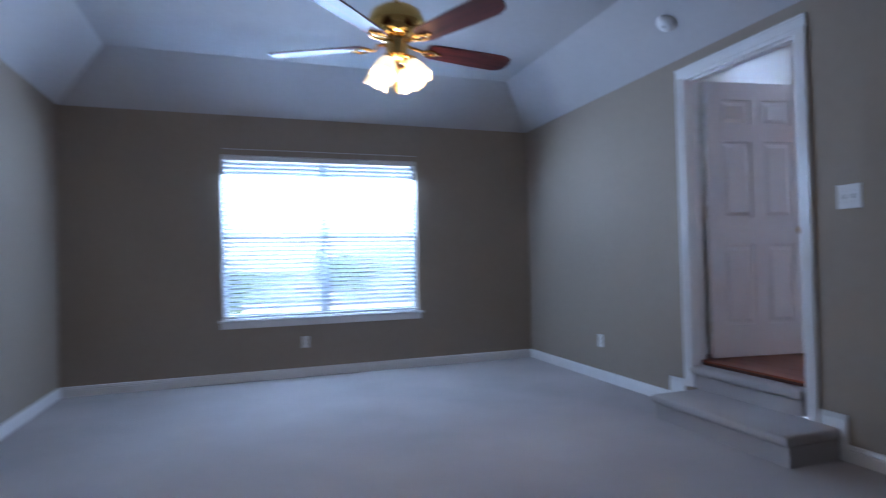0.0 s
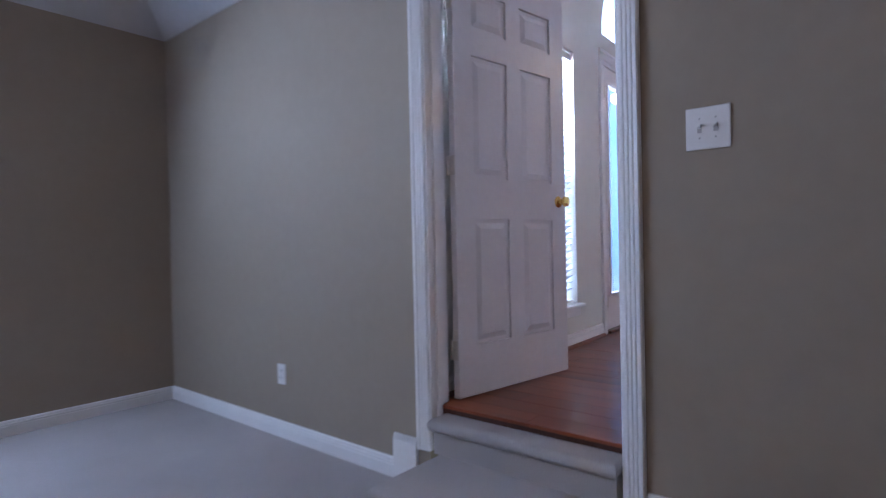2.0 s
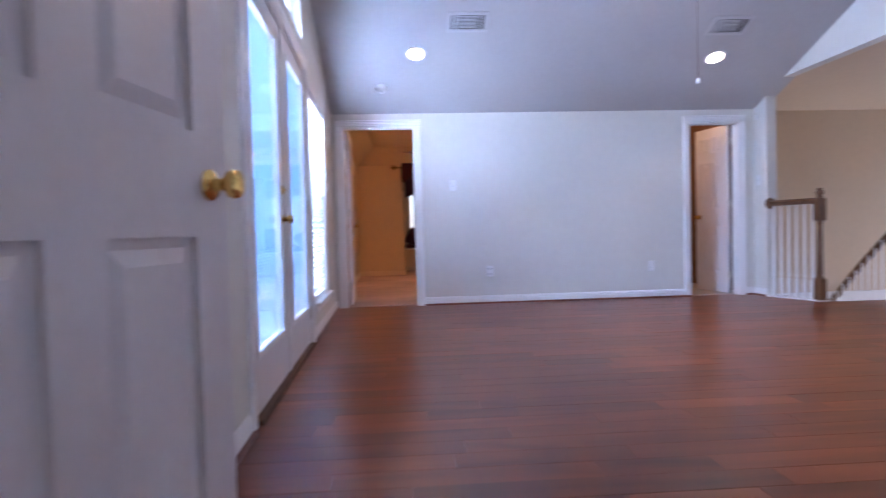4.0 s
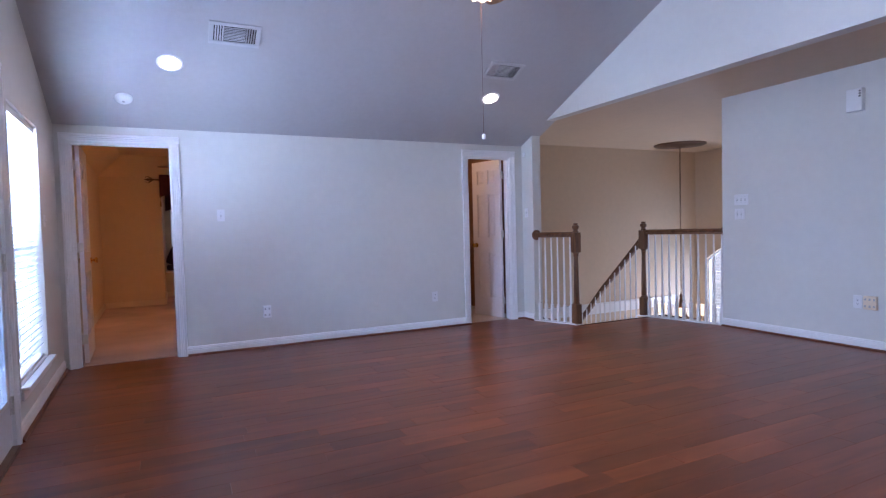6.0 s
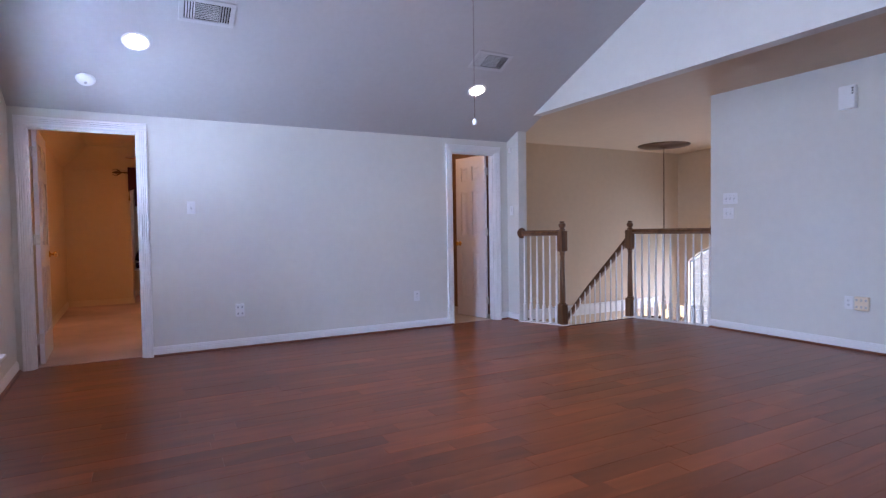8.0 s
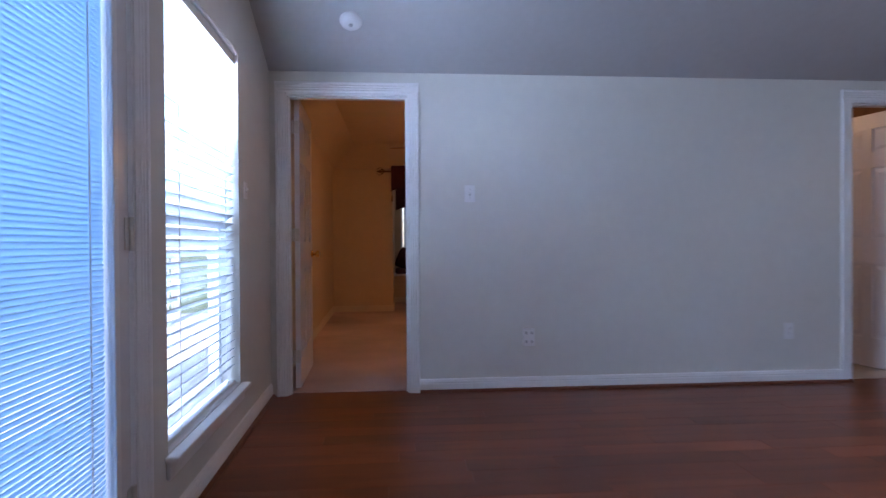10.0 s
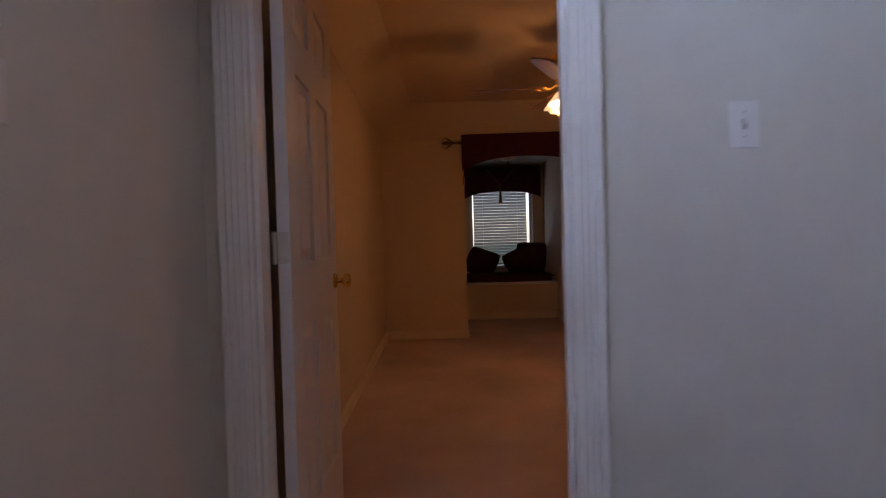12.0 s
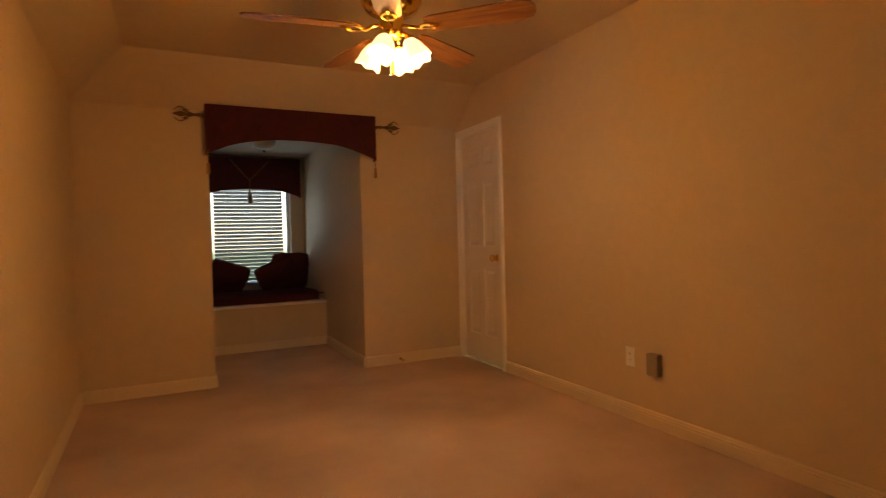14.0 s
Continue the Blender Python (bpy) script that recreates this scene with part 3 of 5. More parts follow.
c = casing("door_frame_1", "y", 0.0, -1, -0.178, 0.712, -0.195, 2.07, 0.073)
jamb(c, "y", -0.004, 0.119, -0.178, 0.712, -0.19, 2.07, 0.05)
casing("door_frame_1", "y", 0.115, 1, -0.178, 0.712, 0.0, 2.07, 0.073)
c = casing("door_frame_2", "y", 6.09, -1, 0.050, 0.880, 0.0, 2.04, 0.072)
jamb(c, "y", 6.086, 6.214, 0.050, 0.880, 0.0, 2.04, 6.13)
casing("door_frame_2", "y", 6.21, 1, 0.050, 0.880, 0.008, 2.04, 0.072)
c = casing("door_frame_3", "y", 6.09, -1, -3.75, -3.14, 0.0, 2.04, 0.075)
jamb(c, "y", 6.086, 6.214, -3.75, -3.14, 0.0, 2.04, 6.13)
c = casing("door_frame_4", "x", -1.94, 1, 9.945, 10.63, 0.008, 2.06, 0.055)
jamb(c, "x", -2.06, -1.936, 9.945, 10.63, 0.0, 2.06)

# ---- carpeted steps ----


def carpet_step(x0, x1, y0, y1, z0, z1, label):
    ob = thing("carpeted_step", Matrix(), label, "step", "steps up to the doorway")
    bm = bmesh.new()
    box(bm, x0 + 0.032, x1, y0 + 0.012, y1 - 0.012, z0, z1 - 0.06)
    part("riser", bm, CARPET, ob)
    bm = bmesh.new()
    box(bm, x0, x1, y0, y1, z1 - 0.062, z1)
    es = [e for e in bm.edges if not all(abs(v.co.x - x1) < 1e-6 for v in e.verts) and abs(e.verts[0].co.z - e.verts[1].co.z) < 1e-6]
    bmesh.ops.bevel(bm, geom=es, offset=0.029, segments=5, affect="EDGES", profile=0.5)
    part("tread", bm, CARPET, ob, "carpet wrapped over a rounded nosing", True)


carpet_step(-0.415, 0.0, -0.37, 0.67, FLOOR1, -0.195, "grey-beige carpeted step with a rounded nosing")
carpet_step(-0.045, 0.06, -0.156, 0.690, -0.195, -0.034, "carpet-wrapped threshold step in the doorway")

# ---- doors ----


def knob_set(parent, x, z, t):
    for s in (-1, 1):
        bm = bmesh.new()
        m = Matrix.Translation((x, -t / 2, z)) @ Matrix.Rotation(radians(-90 * s), 4, "X")
        lathe(bm, [(0.030, t / 2), (0.031, t / 2 + 0.004), (0.026, t / 2 + 0.010), (0.013, t / 2 + 0.013), (0.011, t / 2 + 0.028), (0.016, t / 2 + 0.034), (0.026, t / 2 + 0.042), (0.029, t / 2 + 0.052), (0.026, t / 2 + 0.061), (0.014, t / 2 + 0.066)], 20, m)
        part("door_knob", bm, BRASS, parent, "polished brass knob", True)


def panel_door(name, w, h, t, m, label, group="", knob=True, hinges=True, cols=2):
    ob = thing(name, m, label, "door", group, "structure")
    st, cs = 0.115, 0.105
    if w < 0.65:
        st, cs = 0.095, 0.075
    rails = [(0, 0.235), (0.825, 1.02), (1.59, 1.715), (1.90, h)]
    bm = bmesh.new()
    box(bm, 0, st, -t, 0, 0, h)
    box(bm, w - st, w, -t, 0, 0, h)
    for a, b in ((0.235, 0.825), (1.02, 1.59), (1.715, 1.90)):
        box(bm, (w - cs) / 2, (w + cs) / 2, -t, 0, a, b)
    for a, b in rails:
        box(bm, st, w - st, -t, 0, a, b)
    part("slab", bm, DOORPAINT, ob)
    pw = (w - cs) / 2 - st
    for a, b in ((0.235, 0.825), (1.02, 1.59), (1.715, 1.90)):
        me = None
        for c in (st, (w + cs) / 2):
            if me is None:
                bm = bmesh.new()
                d = 0.012
                box(bm, 0, pw, -t + d, -d, 0, b - a)
                for s in (1, -1):
                    yb, yt = (-d, -0.003) if s > 0 else (-t + d, -t + 0.003)
                    o, i2 = 0.018, 0.045
                    q = [(o, yb, o), (pw - o, yb, o), (pw - o, yb, b - a - o), (o, yb, b - a - o), (i2, yt, i2), (pw - i2, yt, i2), (pw - i2, yt, b - a - i2), (i2, yt, b - a - i2)]
                    hexa(bm, q)
                me = mesh("panel", bm, DOORPAINT)
            share("panel", me, ob, Matrix.Translation((c, 0, a)))
    if knob:
        knob_set(ob, w - 0.065, 0.925, t)
    if hinges:
        for z in (0.22, 1.07, h - 0.2):
            bm = bmesh.new()
            tube(bm, [(-0.006, 0.006, z - 0.045), (-0.006, 0.006, z + 0.045)], 0.007, 10)
            box(bm, -0.003, 0.0005, -0.032, 0.018, z - 0.044, z + 0.044)
            part("hinge", bm, STEEL, ob, "painted steel butt hinge", True)
    return ob


panel_door("door_1", 0.825, 2.03, 0.035, pose(0.150, 0.688, 0.010, 0, 0, -9.0), "white six-panel door standing open on brass knobs")
panel_door("door_2", 0.755, 2.02, 0.035, pose(6.229, 0.848, 0.016, 0, 0, 2.8), "white six-panel door standing wide open")
d3 = panel_door("door_3", 0.53, 2.02, 0.035, pose(6.225, -3.712, 0.012, 0, 0, 12) @ Matrix.Diagonal((1, -1, 1, 1)), "white narrow six-panel door standing half open")
panel_door("door_4", 0.645, 2.02, 0.035, pose(9.965, -1.952, 0.02, 0, 0, 0) @ Matrix.Translation((0.645, -0.035, 0)) @ Matrix.Rotation(math.pi, 4, "Z"), "closed white six-panel closet door", hinges=False)

# ---- windows ----


def slat_mesh(length, depth, tilt, thick=0.0028, crown=0.004):
    bm = bmesh.new()
    n, rows = 4, []
    r = Matrix.Rotation(radians(tilt), 3, "X")
    for k in range(n + 1):
        u = (k / n - 0.5) * depth
        z = crown * (1 - (2 * k / n - 1) ** 2)
        rows.append([bm.verts.new(r @ Vector((x, u, z + w))) for x in (-length / 2, length / 2) for w in (0, -thick)])
    for a, b in zip(rows, rows[1:]):
        bm.faces.new((a[0], a[2], b[2], b[0]))
        bm.faces.new((a[1], b[1], b[3], a[3]))
        bm.faces.new((a[0], b[0], b[1], a[1]))
        bm.faces.new((a[2], a[3], b[3], b[2]))
    bm.faces.new((rows[0][0], rows[0][1], rows[0][3], rows[0][2]))
    bm.faces.new((rows[-1][0], rows[-1][2], rows[-1][3], rows[-1][1]))
    return mesh("slat", bm, SLAT)


def blind(width, height, m, tilt, label, pitch=0.043, depth=0.05, cords=2, valance=True, slat=None):
    """A horizontal blind hung in local x/z from its top centre; local -y faces the room."""
    ob = thing("window_blind", m, label, "blind")
    bm = bmesh.new()
    box(bm, -width / 2, width / 2, -0.028, 0.028, -0.045, 0.0, 0.003)
    part("head_rail", bm, PLASTIC, ob)
    if valance:
        bm = bmesh.new()
        sweep(bm, [(0, 0), (0.010, 0), (0.013, -0.01), (0.010, -0.02), (0.010, -0.05), (0.014, -0.06), (0.010, -0.07), (0, -0.07)], (-width / 2, -0.030, 0.002), (width / 2, -0.030, 0.002), (0, -1, 0))
        part("valance", bm, PLASTIC, ob)
    me = slat_mesh(width - 0.01, depth, tilt)
    if slat:
        me.materials[0] = slat
    z = -0.075
    while z > -height + 0.05:
        share("slat", me, ob, Matrix.Translation((0, 0, z)))
        z -= pitch
    bm = bmesh.new()
    box(bm, -width / 2 + 0.005, width / 2 - 0.005, -0.025, 0.025, -height, -height + 0.018, 0.004)
    part("bottom_rail", bm, PLASTIC, ob)
    for k in range(cords):
        x = -width / 2 + width * (k + 0.5) / cords if cords > 2 else (-1, 1)[k] * width * 0.32
        for y in (-0.027, 0.027):
            bm = bmesh.new()
            tube(bm, [(x, y, -0.04), (x, y, -height + 0.01)], 0.0016, 6)
            part("ladder_cord", bm, PLASTIC, ob)
    return ob


def window(name, axis, face, depth, lo, hi, z0, z1, panes, label, sill=True, sash=True, inward=-1):
    """A sash window set in an opening; local frame along x (axis 'x') or y."""
    ob = thing(name, Matrix(), label, "window", kind="structure")

    def put(nm, u0, u1, d0, d1, s, e, material, bevel=0.0):
        bm = bmesh.new()
        d0, d1 = sorted((face - inward * d0, face - inward * d1))
        if axis == "x":
            box(bm, u0, u1, d0, d1, s, e, bevel)
        else:
            box(bm, d0, d1, u0, u1, s, e, bevel)
        return part(nm, bm, material, ob)
    fw = 0.045
    d0, d1 = depth - 0.055, depth - 0.005
    put("window_frame", lo, lo + fw, d0, d1, z0, z1, VINYL)
    put("window_frame", hi - fw, hi, d0, d1, z0, z1, VINYL)
    put("window_frame", lo + fw, hi - fw, d0, d1, z1 - fw, z1, VINYL)
    put("window_frame", lo + fw, hi - fw, d0, d1, z0, z0 + fw, VINYL)
    wide = (hi - lo - 2 * fw) / panes
    zm = (z0 + z1) / 2
    for k in range(panes):
        a, b = lo + fw + k * wide, lo + fw + (k + 1) * wide
        if k:
            put("mullion", a - 0.04, a + 0.04, d0, d1, z0 + fw, z1 - fw, VINYL)
        a2, b2 = a + (0.04 if k else 0), b - (0.04 if k < panes - 1 else 0)
        if sash:
            put("meeting_rail", a2, b2, d0 + 0.004, d1, zm - 0.022, zm + 0.022, VINYL)
        for s, e in ((z0 + fw, zm - 0.022), (zm + 0.022, z1 - fw)) if sash else ((z0 + fw, z1 - fw),):
            g = put("pane", a2, b2, d0 + 0.02, d0 + 0.024, s, e, GLASS)
            g.visible_shadow = False
    if sill:
        put("window_sill", lo - 0.035, hi + 0.035, -0.05, 0.0, z0 - 0.022, z0, TRIM, 0.006)
        put("window_sill", lo, hi, 0.0, d0, z0 - 0.0, z0 + 0.004, TRIM)
        put("apron", lo - 0.02, hi + 0.02, -0.016, 0.0, z0 - 0.085, z0 - 0.022, TRIM, 0.004)
    return ob


window("window_1", "x", 3.19, 0.14, -3.30, -1.335, 0.235, 1.84, 2, "white twin sash window with a deep sill")
blind(1.945, 1.585, pose(-2.3175, 3.233, 1.835), -33, "white slatted blind lowered over a bright twin window", cords=4)
first_north = set(bpy.data.objects)
window("window_2", "x", NORTH, 0.15, W0[0], W0[1], W0[2], W0[3], 1, "tall narrow white sash window with a sill")
blind(0.965, 1.71, pose(1.21, NORTH + 0.045, 2.005), -33, "white slatted blind lowered over a tall window")
window("window_3", "x", NORTH, 0.15, W2[0], W2[1], W2[2], W2[3], 1, "tall narrow white sash window with a sill")
blind(0.975, 1.71, pose(4.785, NORTH + 0.045, 2.005), -33, "white slatted blind lowered over a tall window")
north_set += [o for o in bpy.data.objects if o not in first_north and o.parent is None]
window("window_4", "y", 12.98, 0.11, -0.81, 0.13, 0.62, 2.02, 1, "white dormer window with one wide pane", sill=False, sash=False, inward=-1)
blind(0.80, 1.38, pose(13.01, -0.325, 2.015, 0, 0, 90) @ Matrix.Rotation(math.pi, 4, "Z"), -46, "white slatted blind half closed in the dormer", slat=SLAT_BACKLIT)

# half-round transom
first_north = set(bpy.data.objects)
tr = thing("window_5", Matrix(), "half-round white transom window over the doors", "window", kind="structure")
bm = bmesh.new()
n = 28
for k in range(n):
    a, b = math.pi * k / n, math.pi * (k + 1) / n
    ro, ri = TR, TR - 0.05
    q = [(TC + r * math.cos(t), TZ + r * math.sin(t) * 0.85) for t, r in ((a, ri), (a, ro), (b, ro), (b, ri))]
    hexa(bm, [(q[0][0], NORTH + 0.07, q[0][1]), (q[1][0], NORTH + 0.07, q[1][1]), (q[2][0], NORTH + 0.07, q[2][1]), (q[3][0], NORTH + 0.07, q[3][1]),
              (q[0][0], NORTH + 0.13, q[0][1]), (q[1][0], NORTH + 0.13, q[1][1]), (q[2][0], NORTH + 0.13, q[2][1]), (q[3][0], NORTH + 0.13, q[3][1])])
part("window_frame", bm, VINYL, tr)
bm = bmesh.new()
box(bm, TC - TR + 0.05, TC + TR - 0.05, NORTH + 0.07, NORTH + 0.13, TZ, TZ + 0.045)
part("bottom_rail", bm, VINYL, tr)
bm = bmesh.new()
fa = [bm.verts.new((TC + (TR - 0.02) * math.cos(math.pi * k / n), NORTH + 0.10, TZ + (TR - 0.02) * 0.85 * math.sin(math.pi * k / n))) for k in range(n + 1)]
bm.faces.new(fa)
g = part("pane", bm, GLASS, tr)
g.visible_shadow = False

# french doors
fr = casing("door_frame_5", "x", NORTH, -1, FD[0], FD[1], 0.0, FD[3], 0.085)
jamb(fr, "x", NORTH - 0.004, NORTH + 0.164, FD[0], FD[1], 0.0, FD[3])
bm = bmesh.new()
box(bm, FD[0] + 0.02, FD[1] - 0.02, NORTH - 0.03, NORTH + 0.16, -0.004, 0.022, 0.005)
solid("threshold", bm, BRONZE, "dark metal threshold under the glazed doors", "threshold")


def french_door(name, x0, x1, knob_x, hinge_x, label):
    y0, y1, z0, z1 = NORTH + 0.006, NORTH + 0.05, 0.026, 2.065
    gx0, gx1, gz0, gz1 = x0 + (0.10 if knob_x else 0.165), x1 - (0.165 if knob_x else 0.10), 0.295, 1.938
    ob = thing(name, Matrix(), label, "door", "glazed double doors", "structure")
    bm = bmesh.new()
    for q in ((x0, gx0, z0, z1), (gx1, x1, z0, z1), (gx0, gx1, z0, gz0), (gx0, gx1, gz1, z1)):
        box(bm, q[0], q[1], y0, y1, q[2], q[3])
    part("slab", bm, DOORPAINT, ob)
    bm = bmesh.new()
    e = 0.022
    for q in ((gx0 - e, gx0 + 0.006, gz0 - e, gz1 + e), (gx1 - 0.006, gx1 + e, gz0 - e, gz1 + e), (gx0 + 0.006, gx1 - 0.006, gz0 - e, gz0 + 0.006), (gx0 + 0.006, gx1 - 0.006, gz1 - 0.006, gz1 + e)):
        box(bm, q[0], q[1], y0 - 0.009, y0, q[2], q[3], 0.003)
    part("glazing_bead", bm, TRIM, ob)
    for y in (y0 + 0.006, y1 - 0.008):
        bm = bmesh.new()
        box(bm, gx0, gx1, y, y + 0.003, gz0, gz1)
        part("pane", bm, GLASS, ob).visible_shadow = False
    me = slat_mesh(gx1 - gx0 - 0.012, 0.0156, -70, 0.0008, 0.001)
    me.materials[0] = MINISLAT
    z = gz1 - 0.02
    while z > gz0 + 0.01:
        share("slat", me, ob, Matrix.Translation(((gx0 + gx1) / 2, (y0 + y1) / 2, z)))
        z -= 0.0150
    for x in (gx0 + 0.09, gx1 - 0.09):
        bm = bmesh.new()
        tube(bm, [(x, y0 + 0.014, gz0), (x, y0 + 0.014, gz1)], 0.0022, 6)
        part("ladder_cord", bm, PLASTIC, ob)
    if knob_x:
        bm = bmesh.new()
        lathe(bm, [(0.029, 0), (0.030, 0.004), (0.014, 0.010), (0.011, 0.026), (0.024, 0.036), (0.028, 0.047), (0.022, 0.058), (0.010, 0.061)], 20, Matrix.Translation((knob_x, y0, 0.93)) @ Matrix.Rotation(radians(90), 4, "X"))
        part("door_knob", bm, BRASS, ob, "polished brass knob", True)
        bm = bmesh.new()
        lathe(bm, [(0.026, 0), (0.026, 0.008), (0.018, 0.014), (0.006, 0.016), (0.006, 0.026)], 18, Matrix.Translation((knob_x, y0, 1.10)) @ Matrix.Rotation(radians(90), 4, "X"))
        part("deadbolt", bm, BRASS, ob, "brass deadbolt turn", True)
    for z in (0.25, 1.05, 1.85):
        bm = bmesh.new()
        tube(bm, [(hinge_x, y0 - 0.008, z - 0.05), (hinge_x, y0 - 0.008, z + 0.05)], 0.008, 10)
        box(bm, hinge_x - 0.03, hinge_x + 0.03, y0 - 0.004, y0 - 0.001, z - 0.048, z + 0.048)
        part("hinge", bm, STEEL, ob, "painted steel hinge", True)
    return ob


french_door("door_5", 2.248, 3.129, 3.045, 2.248, "white full-glass door with enclosed mini blinds")
fb = french_door("door_6", 3.139, 4.020, 0, 4.020, "white full-glass door with enclosed mini blinds")
bm = bmesh.new()
box(bm, 3.109, 3.159, NORTH - 0.006, NORTH + 0.0055, 0.03, 2.06, 0.003)
part("astragal", bm, TRIM, fb)
north_set += [o for o in bpy.data.objects if o not in first_north and o.parent is None]
# the window wall runs a little out of square
TURN = Matrix.Translation((6.09, 0.985, 0)) @ Matrix.Rotation(radians(2.1), 4, "Z") @ Matrix.Translation((-6.09, -0.985, 0))
for o in north_set:
    o.matrix_basis = TURN @ o.matrix_basis

# ---- outside ----
bm = bmesh.new()
box(bm, -300, 300, -300, 300, -3.6, -3.5)
solid("ground", bm, GRASS, "green lawn around the house", "lawn")
bm = bmesh.new()
box(bm, 0.3, 10.0, NORTH + 0.35, 3.2, -0.25, -0.05)
box(bm, 0.3, 6.2, NORTH + 0.17, NORTH + 0.35, -0.25, -0.05)
solid("balcony_deck", bm, DECK, "pale concrete balcony floor", "balcony")


def railing(x0, x1, y):
    ob = thing("balcony_railing", Matrix(), "white wrought iron balcony railing with scrolls", "railing")
    for z in (0.06, 0.78, 0.95):
        bm = bmesh.new()
        box(bm, x0, x1, y - 0.014, y + 0.014, z - 0.012, z + 0.012)
        part("rail", bm, RAILWHITE, ob)
    bm = bmesh.new()
    box(bm, -0.008, 0.008, -0.008, 0.008, 0, 0.89)
    me = mesh("bar", bm, RAILWHITE)
    x, k = x0, 0
    while x <= x1:
        share("bar", me, ob, Matrix.Translation((x, y, 0.06)))
        x, k = x + 0.13, k + 1
    bm = bmesh.new()
    tube(bm, [((0.015 + 0.012 * q) * math.cos(q * 0.6), 0, (0.015 + 0.012 * q) * math.sin(q * 0.6)) for q in range(14)], 0.009, 6)
    sc = mesh("scroll", bm, RAILWHITE, True)
    for k in range(7):
        for z, f in ((0.55, 1), (0.28, -1)):
            share("scroll", sc, ob, Matrix.Translation((x0 + 0.7 + k * 1.4, y - 0.02, z)) @ Matrix.Diagonal((f, 1, f, 1)))
    for x in (x0, (x0 + x1) / 2, x1):
        bm = bmesh.new()
        box(bm, x - 0.03, x + 0.03, y - 0.03, y + 0.03, -0.05, 1.02, 0.006)
        part("post", bm, RAILWHITE, ob)


railing(0.4, 9.9, 3.1)
bm = bmesh.new()
box(bm, -40, 40, 4.5, 60, -3.5, -3.47)
solid("driveway", bm, PAVING, "pale blue-grey paving below the balcony", "driveway")


def tree(x, y, h, r, seed):
    rnd = random.Random(seed)
    ob = thing("tree", pose(x, y, -3.5), "leafy green tree beyond the house", "tree", "trees behind the house")
    bm = bmesh.new()
    tube(bm, [(0, 0, 0), (0.06, 0.03, h * 0.3), (-0.03, 0.08, h * 0.6), (0.03, 0, h * 0.85)], 0.22, 10, 0.06)
    for k in range(7):
        a, z = k * 2.4, h * (0.35 + 0.07 * k)
        tube(bm, [(0, 0, z), (math.cos(a) * r * 0.4, math.sin(a) * r * 0.4, z + r * 0.3), (math.cos(a) * r * 0.75, math.sin(a) * r * 0.75, z + r * 0.45)], 0.08, 6, 0.02)
    part("trunk", bm, BARK, ob)
    vs, fs = [], []
    for k in range(2200):
        a, b = rnd.uniform(0, 6.283), rnd.uniform(-1, 1)
        q = r * (0.45 + 0.6 * rnd.random()) * (0.8 + 0.3 * math.sin(3 * a + 5 * b))
        c = Vector((math.cos(a) * math.sqrt(1 - b * b) * q, math.sin(a) * math.sqrt(1 - b * b) * q, h * 0.72 + b * q * 0.85))
        e = Euler((rnd.uniform(0, 6), rnd.uniform(0, 6), rnd.uniform(0, 6))).to_matrix()
        s = rnd.uniform(0.08, 0.2)
        i = len(vs)
        vs += [c + e @ Vector(p) for p in ((-s, 0, 0), (0, -s * 0.5, 0.02), (s, 0, 0), (0, s * 0.5, 0.02))]
        fs.append((i, i + 1, i + 2, i + 3))
    me = bpy.data.meshes.new("crown")
    me.from_pydata([tuple(p) for p in vs], [], fs)
    me.materials.append(LEAF)
    cr = new("crown", me)
    cr.parent = ob


tree(-4.5, 19, 4.6, 1.5, 1)
tree(0.5, 21, 4.9, 1.6, 2)
tree(9.5, 17, 4.7, 1.6, 3)
tree(3.2, -15.5, 6.0, 2.2, 4)


def house(x, y, w, d, label, wallm=BRICKW):
    ob = thing("neighbour_house", pose(x, y, -3.5), label, "house", "houses beyond the garden")
    bm = bmesh.new()
    box(bm, -w / 2, w / 2, -d / 2, d / 2, 0, 3.0)
    part("wall", bm, wallm, ob)
    bm = bmesh.new()
    v = [bm.verts.new(p) for p in ((-w / 2 - 0.4, -d / 2 - 0.4, 2.9), (w / 2 + 0.4, -d / 2 - 0.4, 2.9), (w / 2 + 0.4, d / 2 + 0.4, 2.9), (-w / 2 - 0.4, d / 2 + 0.4, 2.9), (-w / 4, 0, 5.0), (w / 4, 0, 5.0))]
    for f in ((0, 1, 5, 4), (1, 2, 5), (2, 3, 4, 5), (3, 0, 4), (3, 2, 1, 0)):
        bm.faces.new([v[i] for i in f])
    part("roof", bm, SHINGLE, ob)
    for k in (-0.25, 0.25):
        bm = bmesh.new()
        box(bm, k * w - 0.6, k * w + 0.6, -d / 2 - 0.03, -d / 2, 1.0, 2.3)
        wo = part("window", bm, VINYL, ob)
        bm = bmesh.new()
        box(bm, k * w - 0.52, k * w + 0.52, -d / 2 - 0.04, -d / 2 - 0.03, 1.08, 2.22)
        part("pane", bm, SHINGLE, wo)


house(6, 24, 16, 9, "low brick house with a grey hipped roof")
house(-14, 22, 14, 9, "low brick house with a grey hipped roof")

# ---- hardwood planks: the nearest single, the rest of the floor joined ----
rnd = random.Random(7)
LENGTHS = (0.42, 0.66, 0.92, 1.22)
PW = 0.127


def plank_verts(w, l, z):
    b = 0.0007
    return [(-w, -l, z - 0.014), (w, -l, z - 0.014), (w, l, z - 0.014), (-w, l, z - 0.014), (-w, -l, z - b), (w, -l, z - b), (w, l, z - b), (-w, l, z - b),
            (-w + b, -l + b, z), (w - b, -l + b, z), (w - b, l - b, z), (-w + b, l - b, z)]


